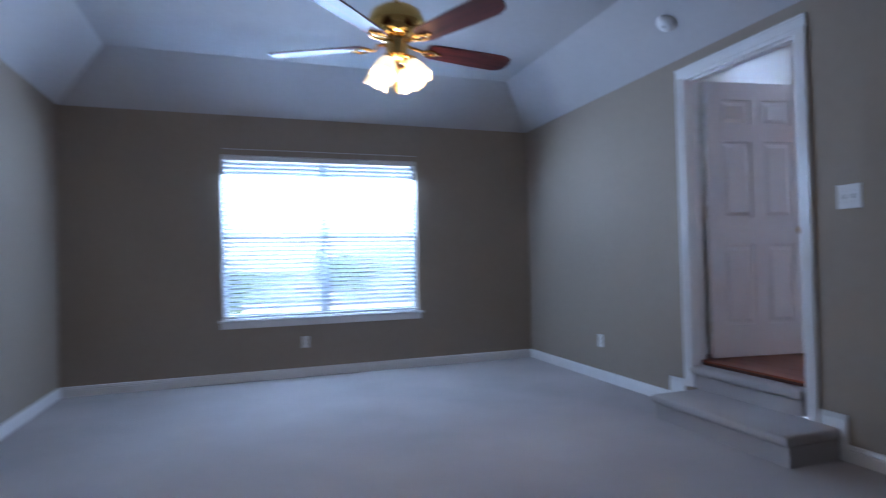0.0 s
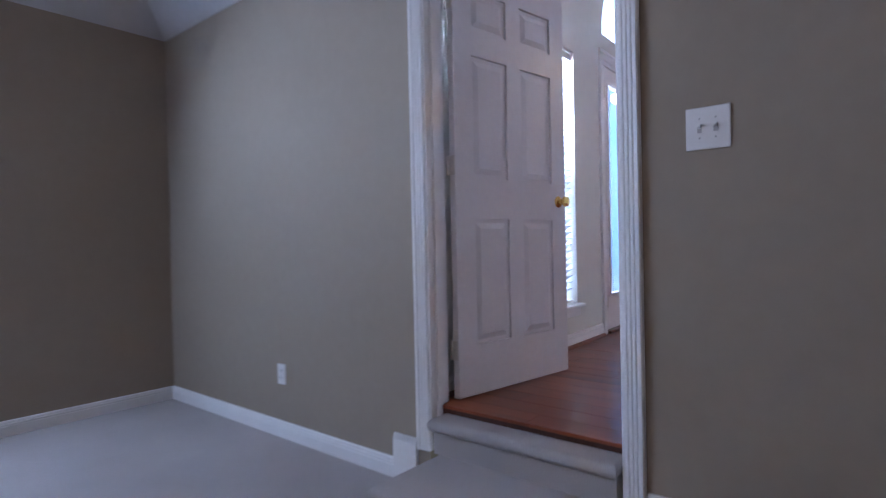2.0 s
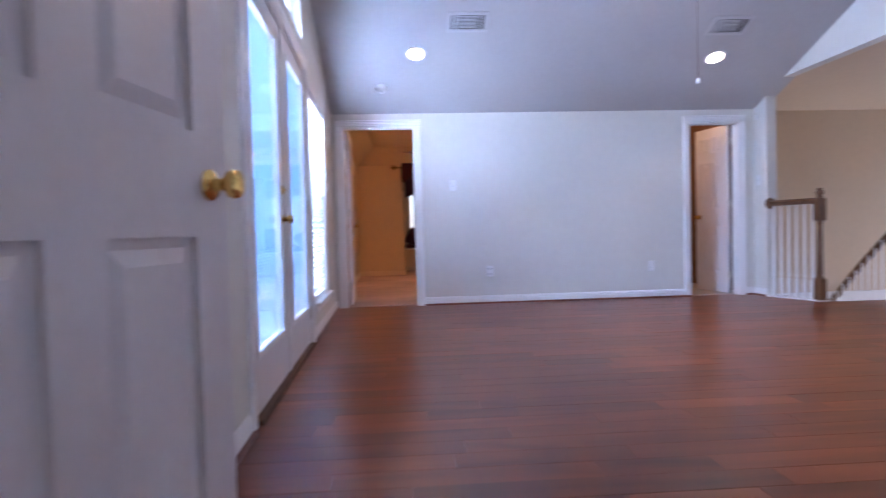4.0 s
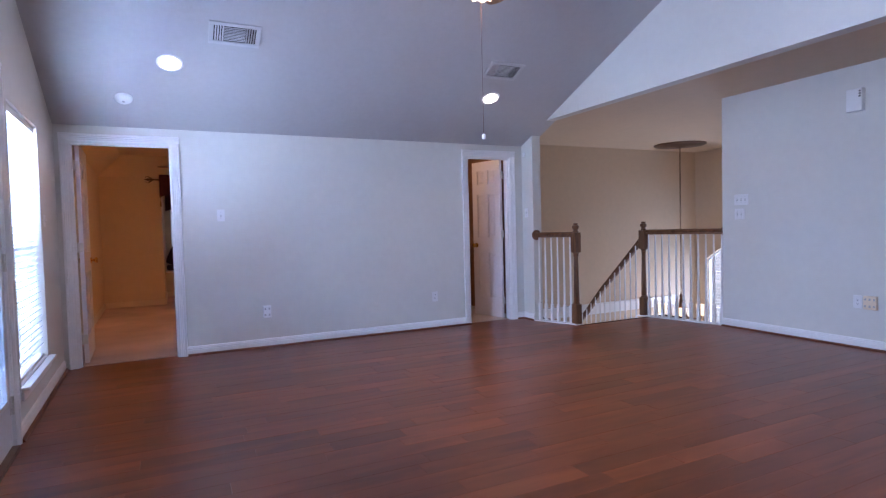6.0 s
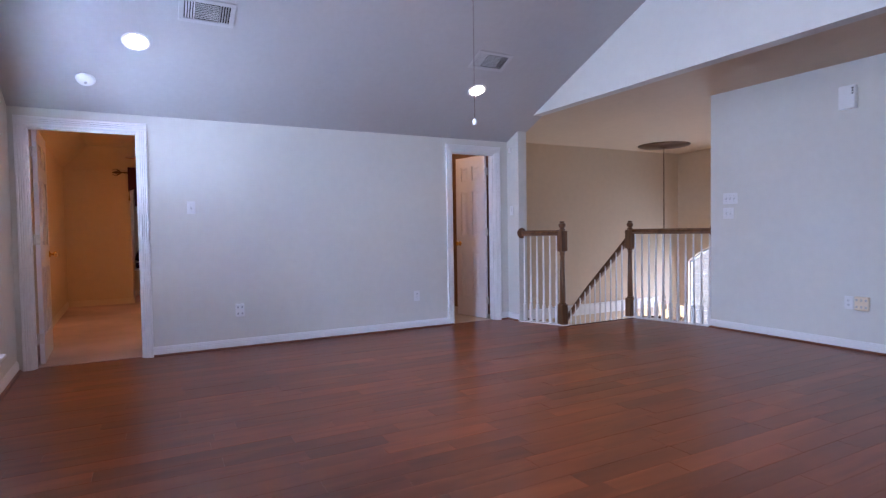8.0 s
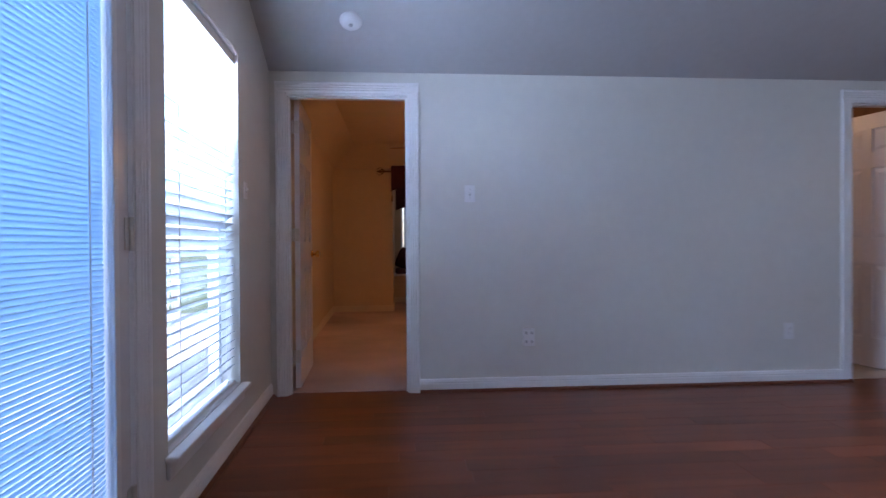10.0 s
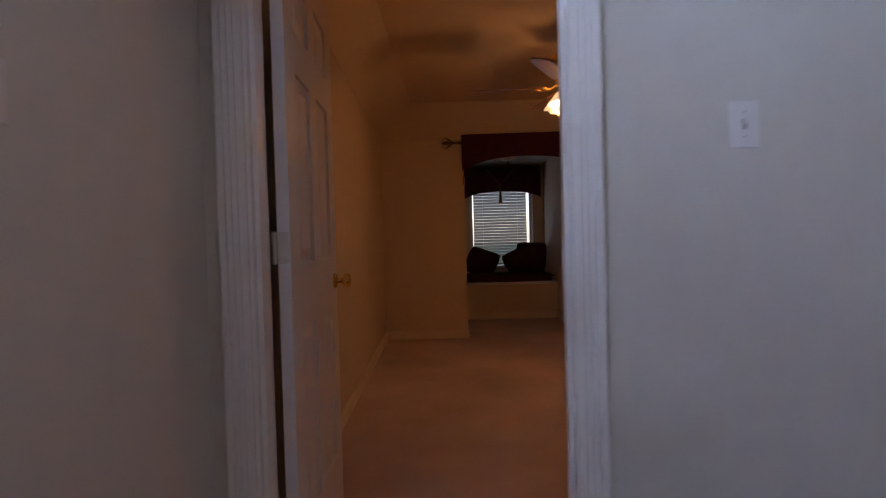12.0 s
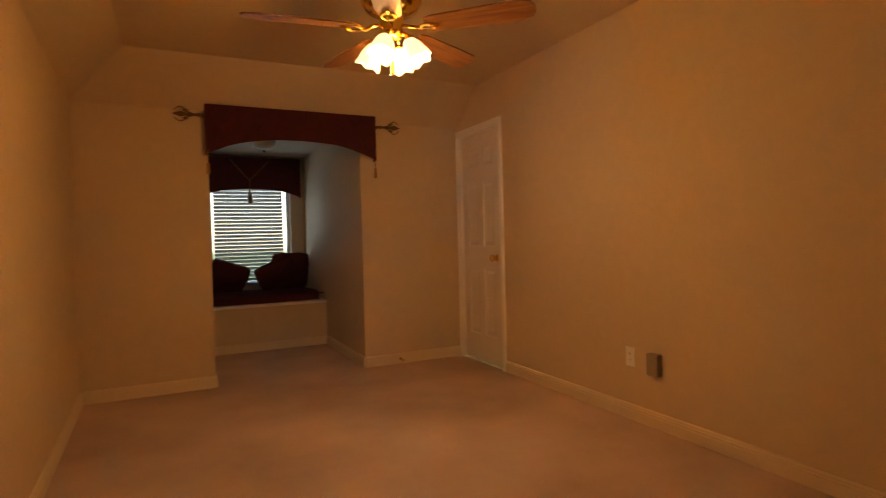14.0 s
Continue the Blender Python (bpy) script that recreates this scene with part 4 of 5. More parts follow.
PF = [(0, 1, 5, 4), (1, 2, 6, 5), (2, 3, 7, 6), (3, 0, 4, 7), (4, 5, 9, 8), (5, 6, 10, 9), (6, 7, 11, 10), (7, 4, 8, 11), (8, 9, 10, 11)]
plank_mesh = {}


def plank_data(w, l):
    key = (round(w, 3), round(l, 3))
    if key not in plank_mesh:
        me = bpy.data.meshes.new("plank")
        me.from_pydata(plank_verts(w / 2 - 0.0002, l / 2 - 0.0002, 0), [], PF)
        me.materials.append(PLANK)
        plank_mesh[key] = me
    return plank_mesh[key]


rest_v, rest_f, single = [], [], 0
x = 0.06
while x < 6.145:
    w = min(PW, 6.15 - x)
    end = -5.45 if x < 4.40 else (-5.45 if x + w < 5.39 else (-4.17 if x < 5.86 else -3.93))
    y = NORTH + 0.02 - (6.09 - x) * 0.0367
    first = rnd.uniform(0.2, 1.2)
    while y > end + 0.002:
        l = first if first else rnd.choice(LENGTHS)
        first = 0
        l = min(l, y - end)
        if y - l - end < 0.15:
            l = y - end
        if y > -4.3 and single < 300 and (x > 0.9 or y > -2.0):
            share("plank", plank_data(w, l), sub, pose(x + w / 2, y - l / 2, rnd.uniform(-0.0006, 0.0004)))
            single += 1
        else:
            i = len(rest_v)
            rest_v += [(px + x + w / 2, py + y - l / 2, pz) for px, py, pz in plank_verts(w / 2 - 0.0002, l / 2 - 0.0002, 0)]
            rest_f += [tuple(q + i for q in f) for f in PF]
        y -= l
    x += w
me = bpy.data.meshes.new("far_planks")
me.from_pydata(rest_v, [], rest_f)
me.materials.append(PLANK)
ob = new("far_planks", me)
ob.parent = sub
tagged(ob, kind="stuff")

# ---- ceiling fans ----


def fan(m, rod, blade_mat, start, label, shades=4, chain=0.0, lift=0.0, watts=60, color=TUNGSTEN, glow=SHADE):
    """A five-blade brass ceiling fan hung from the ceiling at m; local z is down from the ceiling at 0."""
    ob = thing("ceiling_fan", m, label, "ceiling fan")
    bm = bmesh.new()
    lathe(bm, [(0.075, 0.0), (0.075, -0.012), (0.062, -0.035), (0.035, -0.058), (0.018, -0.064)], 28)
    part("canopy", bm, BRASS, ob, "polished brass canopy", True)
    bm = bmesh.new()
    lathe(bm, [(0.012, -0.06), (0.012, -rod - 0.02)], 14)
    part("downrod", bm, BRASS, ob, smooth=True)
    h = -rod
    bm = bmesh.new()
    lathe(bm, [(0.03, h), (0.085, h - 0.010), (0.125, h - 0.035), (0.142, h - 0.075), (0.140, h - 0.105), (0.120, h - 0.140), (0.085, h - 0.160), (0.06, h - 0.165)], 36)
    part("motor_housing", bm, BRASS, ob, "polished brass motor housing", True)
    zb = h - 0.195 - lift
    bm = bmesh.new()
    lathe(bm, [(0.06, h - 0.165), (0.055, h - 0.185), (0.058, h - 0.20), (0.052, h - 0.235), (0.06, h - 0.25), (0.048, h - 0.268), (0.03, h - 0.275)], 28)
    part("switch_housing", bm, BRASS, ob, "polished brass light fitter", True)
    bladeb = bmesh.new()
    outline = [(0.165, -0.045), (0.20, -0.058), (0.45, -0.068), (0.60, -0.070), (0.645, -0.052), (0.66, -0.022), (0.66, 0.022), (0.645, 0.052), (0.60, 0.070), (0.45, 0.068), (0.20, 0.058), (0.165, 0.045)]
    t = [bladeb.verts.new((x, y, 0.004)) for x, y in outline]
    b = [bladeb.verts.new((x, y, -0.004)) for x, y in outline]
    bladeb.faces.new(t)
    bladeb.faces.new(list(reversed(b)))
    for i in range(len(outline)):
        j = (i + 1) % len(outline)
        bladeb.faces.new((t[i], b[i], b[j], t[j]))
    bme = mesh("blade", bladeb, blade_mat)
    ironb = bmesh.new()
    tube(ironb, [(0.05, 0, 0.012), (0.09, 0.012, 0.004), (0.12, -0.012, -0.010), (0.145, 0, -0.012)], 0.008, 8)
    ring = [(0.178 + 0.036 * math.cos(q * math.pi / 8), 0.030 * math.sin(q * math.pi / 8), -0.011) for q in range(17)]
    tube(ironb, ring, 0.007, 8)
    tube(ironb, [(0.21, 0, -0.010), (0.24, 0, -0.009)], 0.008, 8)
    ime = mesh("blade_iron", ironb, BRASS, True)
    for k in range(5):
        r = Matrix.Rotation(radians(start + 72 * k), 4, "Z")
        share("blade", bme, ob, Matrix.Translation((0, 0, zb)) @ r @ Matrix.Rotation(radians(-12), 4, "X"))
        share("blade_iron", ime, ob, Matrix.Translation((0, 0, zb)) @ r)
    zl = h - 0.262
    prof = [(0.020, 0), (0.030, -0.010), (0.043, -0.035), (0.052, -0.065), (0.056, -0.090), (0.062, -0.112)]
    sb = bmesh.new()
    seg = 24
    rings = []
    for kk, (r, z) in enumerate(prof):
        rings.append([sb.verts.new(((r + (0.004 * math.cos(6 * 2 * math.pi * i / seg) if kk > 3 else 0)) * math.cos(2 * math.pi * i / seg), (r + (0.004 * math.cos(6 * 2 * math.pi * i / seg) if kk > 3 else 0)) * math.sin(2 * math.pi * i / seg), z - (0.006 * math.cos(6 * 2 * math.pi * i / seg) if kk == 5 else 0))) for i in range(seg)])
    for a, c in zip(rings, rings[1:]):
        for i in range(seg):
            j = (i + 1) % seg
            sb.faces.new((a[i], a[j], c[j], c[i]))
    sme = mesh("shade", sb, glow, True)
    ab = bmesh.new()
    tube(ab, [(0.03, 0, 0), (0.06, 0, 0.008), (0.078, 0, -0.002), (0.083, 0, -0.016)], 0.008, 8)
    lathe(ab, [(0.012, -0.010), (0.024, -0.016), (0.024, -0.034), (0.016, -0.036)], 16, Matrix.Translation((0.075, 0, 0)) @ Matrix.Rotation(radians(-28), 4, "Y"))
    ame = mesh("lamp_arm", ab, BRASS, True)
    bb = bmesh.new()
    lathe(bb, [(0.010, -0.03), (0.022, -0.05), (0.026, -0.068), (0.020, -0.086), (0.006, -0.094)], 16)
    bume = mesh("bulb", bb, BULB, True)
    for k in range(shades):
        r = Matrix.Translation((0, 0, zl)) @ Matrix.Rotation(radians(start + 36 + 360 / shades * k), 4, "Z")
        tilt = r @ Matrix.Translation((0.078, 0, -0.022)) @ Matrix.Rotation(radians(-28), 4, "Y")
        share("lamp_arm", ame, ob, r)
        share("shade", sme, ob, tilt)
        share("bulb", bume, ob, tilt)
    bm = bmesh.new()
    lathe(bm, [(0.012, zl - 0.01), (0.010, zl - 0.10), (0.006, zl - 0.12), (0.009, zl - 0.135), (0.009, zl - 0.165), (0.003, zl - 0.17)], 12)
    part("finial", bm, BRASS, ob, smooth=True)
    if chain:
        bm = bmesh.new()
        tube(bm, [(0.05, 0, h - 0.25), (0.052, 0, zl - 0.2), (0.052, 0, zl - chain)], 0.0016, 6)
        part("pull_chain", bm, BRONZE, ob)
        bm = bmesh.new()
        lathe(bm, [(0.004, zl - chain + 0.004), (0.011, zl - chain - 0.004), (0.011, zl - chain - 0.028), (0.004, zl - chain - 0.03)], 10, Matrix.Translation((0.052, 0, 0)))
        part("pull_knob", bm, PLASTIC, ob, "small white pull knob", True)
    lamp("fan_light", "POINT", m @ Matrix.Translation((0, 0, zl - 0.15)), watts, color, 0.09)
    return ob


fan(pose(-2.33, 0.12, 2.635), 0.60, BLADE_DARK, 8.6, "five-blade mahogany ceiling fan with lit tulip lamps", watts=1.2, color=WARM)
fan(pose(8.44, -0.43, 2.50), 0.18, BLADE, 10.3, "five-blade oak and brass ceiling fan with lit tulip lamps", lift=0.03, watts=4.5, color=TUNGSTEN)
fan(pose(3.10, -1.67, vault(3.10)), 0.50, BLADE, 34, "five-blade oak ceiling fan with lit tulip lamps", chain=0.96, watts=1.8, color=WARM)

# ---- recessed lights, vents, detectors ----


def on_vault(x, y):
    return pose(x, y, vault(x)) @ Matrix.Rotation(math.atan(SLOPE), 4, "Y")


def downlight(m):
    ob = thing("recessed_light", m, "round recessed ceiling light, switched on", "downlight", "downlights in the vault")
    bm = bmesh.new()
    lathe(bm, [(0.078, -0.001), (0.098, -0.001), (0.098, -0.006), (0.090, -0.010), (0.078, -0.006)], 32)
    part("trim_ring", bm, TRIM, ob, smooth=True)
    bm = bmesh.new()
    lathe(bm, [(0.078, -0.002), (0.070, -0.012), (0.030, -0.022), (0.004, -0.024)], 28)
    part("lens", bm, CANGLOW, ob, "glowing lamp face", True)
    lamp("downlight_beam", "SPOT", m @ Matrix.Translation((0, 0, -0.035)), 1.2, WARM, 0.07).data.spot_size = radians(140)


downlight(on_vault(5.20, 0.035))
downlight(on_vault(5.27, -3.0))


VENT = mat("painted_vent_metal", (0.56, 0.55, 0.55), 0.45, var=0.05, scale=12)


def vent(m, w, d, label):
    """A square ceiling register; local z down is the room side."""
    ob = thing("ceiling_vent", m, label, "air vent", "air vents in the vault")
    bm = bmesh.new()
    for q in ((-w, -w + 0.035, -d, d), (w - 0.035, w, -d, d), (-w + 0.035, w - 0.035, -d, -d + 0.035), (-w + 0.035, w - 0.035, d - 0.035, d)):
        box(bm, q[0], q[1], q[2], q[3], -0.012, -0.001, 0.003)
    part("frame", bm, VENT, ob)
    bm = bmesh.new()
    box(bm, -w + 0.03, w - 0.03, -d + 0.03, d - 0.03, -0.0015, -0.0005)
    part("backing", bm, SLOT, ob, "dark duct opening")
    sb = bmesh.new()
    box(sb, -0.0052, 0.0052, -d * 0.42, d * 0.42, -0.0012, 0.0012)
    sm = mesh("slat", sb, VENT)
    n = 9
    for k in range(n):
        x = (-1 + 2 * (k + 0.5) / n) * (w - 0.045)
        share("slat", sm, ob, Matrix.Translation((x, 0, -0.006)) @ Matrix.Rotation(radians(-12), 4, "Y"))
    sb = bmesh.new()
    box(sb, -w + 0.04, w - 0.04, -0.006, 0.006, -0.0012, 0.0012)
    sm = mesh("slat", sb, VENT)
    for k in range(4):
        for s in (-1, 1):
            y = s * (d * 0.46 + 0.018 * k)
            share("slat", sm, ob, Matrix.Translation((0, y, -0.006)) @ Matrix.Rotation(radians(40 * s), 4, "X"))


vent(on_vault(4.82, -0.43), 0.12, 0.19, "white louvred ceiling vent on the vault")
vent(on_vault(4.87, -2.91), 0.12, 0.19, "white louvred ceiling vent on the vault")


def detector(m, label):
    ob = thing("smoke_detector", m, label, "smoke detector")
    bm = bmesh.new()
    lathe(bm, [(0.068, 0), (0.068, -0.010), (0.062, -0.022), (0.048, -0.036), (0.030, -0.040)], 32)
    part("body", bm, PLASTIC, ob, smooth=True)
    bm = bmesh.new()
    lathe(bm, [(0.012, -0.040), (0.012, -0.044), (0.003, -0.045)], 16)
    part("test_button", bm, TOGGLE, ob, smooth=True)


detector(on_vault(5.67, 0.40), "white round smoke detector on the vault")
detector(pose(-0.22, 0.62, 2.225 + 0.22 * 0.872) @ Matrix.Rotation(math.atan(0.872), 4, "Y"), "white round smoke detector on the sloping tray edge")

# ---- switches and outlets ----


def plate(name, m, w, h, kind, label, category):
    """A wall plate in local x/z with its face to local -y."""
    ob = thing(name, m, label, category)
    bm = bmesh.new()
    box(bm, -w / 2, w / 2, -0.006, 0.0, -h / 2, h / 2, 0.0025)
    part("plate", bm, PLASTIC, ob)
    n = max(1, round((w - 0.02) / 0.046))
    for k in range(n):
        x = (k - (n - 1) / 2) * 0.046
        if kind == "switch":
            bm = bmesh.new()
            box(bm, x - 0.006, x + 0.006, -0.008, -0.005, -0.013, 0.013)
            part("slot", bm, TOGGLE, ob)
            bm = bmesh.new()
            hexa(bm, [(x - 0.004, -0.018, 0.004), (x + 0.004, -0.018, 0.004), (x + 0.004, -0.006, -0.002), (x - 0.004, -0.006, -0.002), (x - 0.004, -0.018, 0.012), (x + 0.004, -0.018, 0.012), (x + 0.004, -0.006, 0.010), (x - 0.004, -0.006, 0.010)])
            part("toggle", bm, PLASTIC, ob)
            for z in (-0.03, 0.03):
                bm = bmesh.new()
                lathe(bm, [(0.003, 0.0055), (0.003, 0.0068)], 8, Matrix.Translation((x, 0, z)) @ Matrix.Rotation(radians(90), 4, "X"))
                part("screw", bm, TOGGLE, ob)
        else:
            for z in (-0.019, 0.019):
                bm = bmesh.new()
                box(bm, x - 0.016, x + 0.016, -0.008, -0.005, z - 0.014, z + 0.014, 0.003)
                soc = part("socket", bm, PLASTIC, ob)
                bm = bmesh.new()
                for dx in (-0.006, 0.006):
                    box(bm, x + dx - 0.0012, x + dx + 0.0012, -0.0086, -0.0078, z - 0.002, z + 0.007)
                box(bm, x - 0.002, x + 0.002, -0.0086, -0.0078, z - 0.010, z - 0.006)
                part("slot", bm, SLOT, soc)
    return ob




def facing(x, y, z, way):
    """way: the direction the plate looks: 'S' hangs on a north wall, and so on."""
    return pose(x, y, z, 0, 0, {"S": 0, "E": 90, "N": 180, "W": -90}[way])


plate("outlet", facing(-2.53, 3.19, -0.02, "S"), 0.072, 0.116, "outlet", "white outlet plate under the window", "outlet")
plate("outlet", facing(0, 1.83, -0.005, "W"), 0.072, 0.116, "outlet", "white outlet plate on the taupe wall", "outlet")
plate("outlet", facing(0, -1.30, -0.01, "W"), 0.072, 0.116, "outlet", "white outlet plate on the taupe wall", "outlet")
plate("light_switch", facing(0, -0.450, 1.062, "W"), 0.128, 0.130, "switch", "white double toggle switch beside the door", "light switch")
plate("light_switch", facing(6.09, -0.363, 1.36, "W"), 0.072, 0.116, "switch", "white single toggle switch on the white wall", "light switch")
plate("outlet", facing(6.09, -0.765, 0.365, "W"), 0.072, 0.116, "outlet", "white outlet plate behind a plug-in tap", "outlet")
plate("outlet", facing(6.09, -2.67, 0.375, "W"), 0.072, 0.116, "outlet", "white outlet plate on the white wall", "outlet")
plate("light_switch", facing(6.0, -3.93, 1.34, "N"), 0.072, 0.116, "switch", "white switch on the stair return wall", "light switch")
plate("light_switch", facing(4.17, -5.45, 1.40, "N"), 0.162, 0.116, "switch", "white triple toggle switch near the rail", "light switch")
plate("light_switch", facing(4.19, -5.45, 1.245, "N"), 0.116, 0.116, "switch", "white double toggle switch near the rail", "light switch")
plate("outlet", facing(3.04, -5.45, 0.42, "N"), 0.072, 0.116, "outlet", "white outlet plate on the gallery wall", "outlet")
plate("outlet", facing(8.52, -1.94, 0.385, "N"), 0.072, 0.116, "outlet", "white outlet plate on the tan wall", "outlet")


CREAM = mat("cream_plastic", (0.80, 0.66, 0.48), 0.4, var=0.03, scale=8)


def cover(name, m, w, h, d, material, label, category, slots=0):
    ob = thing(name, m, label, category)
    bm = bmesh.new()
    box(bm, -w / 2, w / 2, -d, 0, -h / 2, h / 2, 0.006, 3)
    part("housing", bm, material, ob)
    for k in range(slots):
        for z in (-h / 4, h / 4):
            bm = bmesh.new()
            x = (k - (slots - 1) / 2) * w / slots
            box(bm, x - 0.008, x + 0.008, -d - 0.0012, -d + 0.002, z - 0.010, z + 0.010, 0.002)
            part("socket", bm, TOGGLE, ob)
    return ob


cover("outlet_tap", facing(6.084, -0.765, 0.37, "W"), 0.078, 0.122, 0.032, PLASTIC, "white plug-in outlet tap on the white wall", "power strip", 2)
cover("outlet_tap", facing(2.93, -5.45, 0.42, "N"), 0.105, 0.12, 0.035, CREAM, "cream six-way outlet tap on the gallery wall", "power strip", 3)
cover("plug_adapter", facing(8.32, -1.94, 0.375, "N"), 0.080, 0.125, 0.045, mat("brown_grey_plastic", (0.30, 0.26, 0.22), 0.5, var=0.06, scale=20), "brown-grey cable box on the tan wall", "plug")
plate("light_switch", pose(5.41, 0.9598, 1.315, 0, 0, 2.1), 0.066, 0.090, "switch", "white toggle switch on the window wall", "light switch")
chime = cover("door_chime", facing(3.05, -5.45, 2.215, "N"), 0.13, 0.20, 0.055, PLASTIC, "white door chime box high on the wall", "door chime")
for k in range(3):
    bm = bmesh.new()
    box(bm, 0.040, 0.056, -0.0565, -0.054, 0.02 + 0.022 * k, 0.034 + 0.022 * k)
    part("louvre", bm, BLACKPLASTIC, chime, "dark vent slot")
cover("alarm_sensor", facing(6.02, -3.93, 2.07, "N"), 0.04, 0.055, 0.02, PLASTIC, "small white alarm sensor", "sensor")
ds = thing("door_stop", pose(10.664, -1.30, 0.05), "small brass spring door stop", "door stop")
bm = bmesh.new()
lathe(bm, [(0.014, 0), (0.014, 0.004), (0.006, 0.006), (0.006, 0.060), (0.009, 0.062), (0.009, 0.072)], 14, Matrix.Rotation(radians(-90), 4, "Y"))
part("spring", bm, BRASS, ds, smooth=True)


def strike(m):
    ob = thing("strike_plate", m, "brass strike plate let into the jamb", "strike plate")
    bm = bmesh.new()
    box(bm, -0.026, 0.026, 0, 0.003, -0.038, 0.038, 0.001)
    part("plate", bm, BRONZE, ob, "tarnished brass plate")
    bm = bmesh.new()
    box(bm, -0.010, 0.012, 0.0026, 0.0036, -0.016, 0.016)
    part("latch_hole", bm, SLOT, ob)


strike(pose(6.172, 0.065, 0.93))
strike(pose(0.085, -0.163, 0.93))

# ---- stair rail ----


def newel(x, y, label):
    ob = thing("newel_post", pose(x, y, 0), label, "newel post", "posts at the head of the stairs")
    bm = bmesh.new()
    box(bm, -0.043, 0.043, -0.043, 0.043, 0.0, 0.24, 0.006)
    part("base_block", bm, OAK, ob)
    bm = bmesh.new()
    lathe(bm, [(0.040, 0.24), (0.042, 0.25), (0.030, 0.262), (0.034, 0.275), (0.032, 0.40), (0.026, 0.70), (0.024, 0.80), (0.032, 0.815), (0.026, 0.828), (0.036, 0.842), (0.040, 0.85)], 24)
    part("turned_shaft", bm, OAK, ob, smooth=True)
    bm = bmesh.new()
    box(bm, -0.043, 0.043, -0.043, 0.043, 0.85, 1.085, 0.006)
    part("top_block", bm, OAK, ob)
    bm = bmesh.new()
    lathe(bm, [(0.030, 1.085), (0.034, 1.10), (0.022, 1.112), (0.036, 1.13), (0.042, 1.15), (0.036, 1.165), (0.022, 1.172), (0.030, 1.182), (0.024, 1.192), (0.006, 1.196)], 24)
    part("cap", bm, OAK, ob, smooth=True)
    bm = bmesh.new()
    box(bm, -0.06, 0.06, -0.06, 0.06, -0.0005, 0.010, 0.003)
    part("foot_plate", bm, TRIM, ob, "white foot plate")
    return ob


N1, N2 = (5.37, -4.18), (5.375, -5.26)
newel(*N1, "turned oak newel post with a ball cap")
newel(*N2, "turned oak newel post with a ball cap")

RAILP = [(-0.020, -0.032), (0.020, -0.032), (0.022, -0.018), (0.016, -0.008), (0.030, 0.004), (0.032, 0.016), (0.024, 0.027), (0.010, 0.031), (-0.010, 0.031), (-0.024, 0.027), (-0.032, 0.016), (-0.030, 0.004), (-0.016, -0.008), (-0.022, -0.018)]


def handrail(name, pts, label, group="handrails"):
    bm = bmesh.new()
    pts = [Vector(p) for p in pts]
    rings = []
    for k, p in enumerate(pts):
        d = (pts[min(k + 1, len(pts) - 1)] - pts[max(0, k - 1)]).normalized()
        s = d.cross(Vector((0, 0, 1))).normalized()
        u = s.cross(d)
        rings.append([bm.verts.new(p + s * a + u * b) for a, b in RAILP])
    n = len(RAILP)
    for a, b in zip(rings, rings[1:]):
        for i in range(n):
            bm.faces.new((a[i], a[(i + 1) % n], b[(i + 1) % n], b[i]))
    bm.faces.new(rings[0])
    bm.faces.new(list(reversed(rings[-1])))
    ob = thing(name, Matrix(), label, "handrail", group)
    part("rail", bm, OAK, ob, smooth=True)
    return ob


def rosette(parent, p, way):
    bm = bmesh.new()
    lathe(bm, [(0.062, 0), (0.064, 0.010), (0.050, 0.018), (0.030, 0.020)], 28, Matrix.Translation(p) @ Vector(way).to_track_quat("Z", "Y").to_matrix().to_4x4())
    part("rosette", bm, OAK, parent, smooth=True)


P1 = (5.86, -3.967)
r1 = handrail("handrail", [(P1[0], P1[1], 1.062), (N1[0] + 0.04, N1[1] + 0.02, 1.062)], "stained oak guard rail ending in a rosette")
rosette(r1, (P1[0], P1[1], 1.062), (-1, 0, 0))
P2 = (4.40, -5.50)
r2 = handrail("handrail", [(N2[0] - 0.04, N2[1] - 0.01, 1.062), (P2[0], P2[1], 1.062)], "stained oak gallery guard rail")
rosette(r2, (P2[0], P2[1], 1.062), (1, 0, 0))
FLIGHT = [(N2[0] + 0.03, N2[1], 0.97), (N2[0] + 0.35, N2[1], 0.66), (N2[0] + 0.75, N2[1], 0.28), (N2[0] + 1.10, N2[1], -0.10), (N2[0] + 1.7, N2[1], -0.62), (N2[0] + 2.3, N2[1], -1.1)]
handrail("stair_handrail", FLIGHT, "stained oak handrail running down the stairs")


def baluster_mesh(h):
    bm = bmesh.new()
    box(bm, -0.0165, 0.0165, -0.0165, 0.0165, 0.0, 0.20, 0.002)
    lathe(bm, [(0.0165, 0.20), (0.0185, 0.208), (0.0115, 0.220), (0.0115, 0.228), (0.0165, 0.238), (0.0165, 0.252), (0.0125, 0.275), (0.0135, 0.36), (0.0115, h * 0.7), (0.0085, h)], 12)
    return mesh("baluster", bm, TRIM, True)


def balusters(a, b, n, h, z=0.012):
    me = baluster_mesh(h)
    for k in range(n):
        f = (k + 0.5) / n
        ob = new("baluster", me)
        ob.matrix_basis = pose(a[0] + (b[0] - a[0]) * f, a[1] + (b[1] - a[1]) * f, z)
        tagged(ob, "slim turned white baluster under the oak rail", "baluster", "white balusters of the gallery")


balusters(P1, (N1[0] + 0.03, N1[1] + 0.01), 6, 1.022)
balusters((N2[0] - 0.03, N2[1]), P2, 11, 1.022)


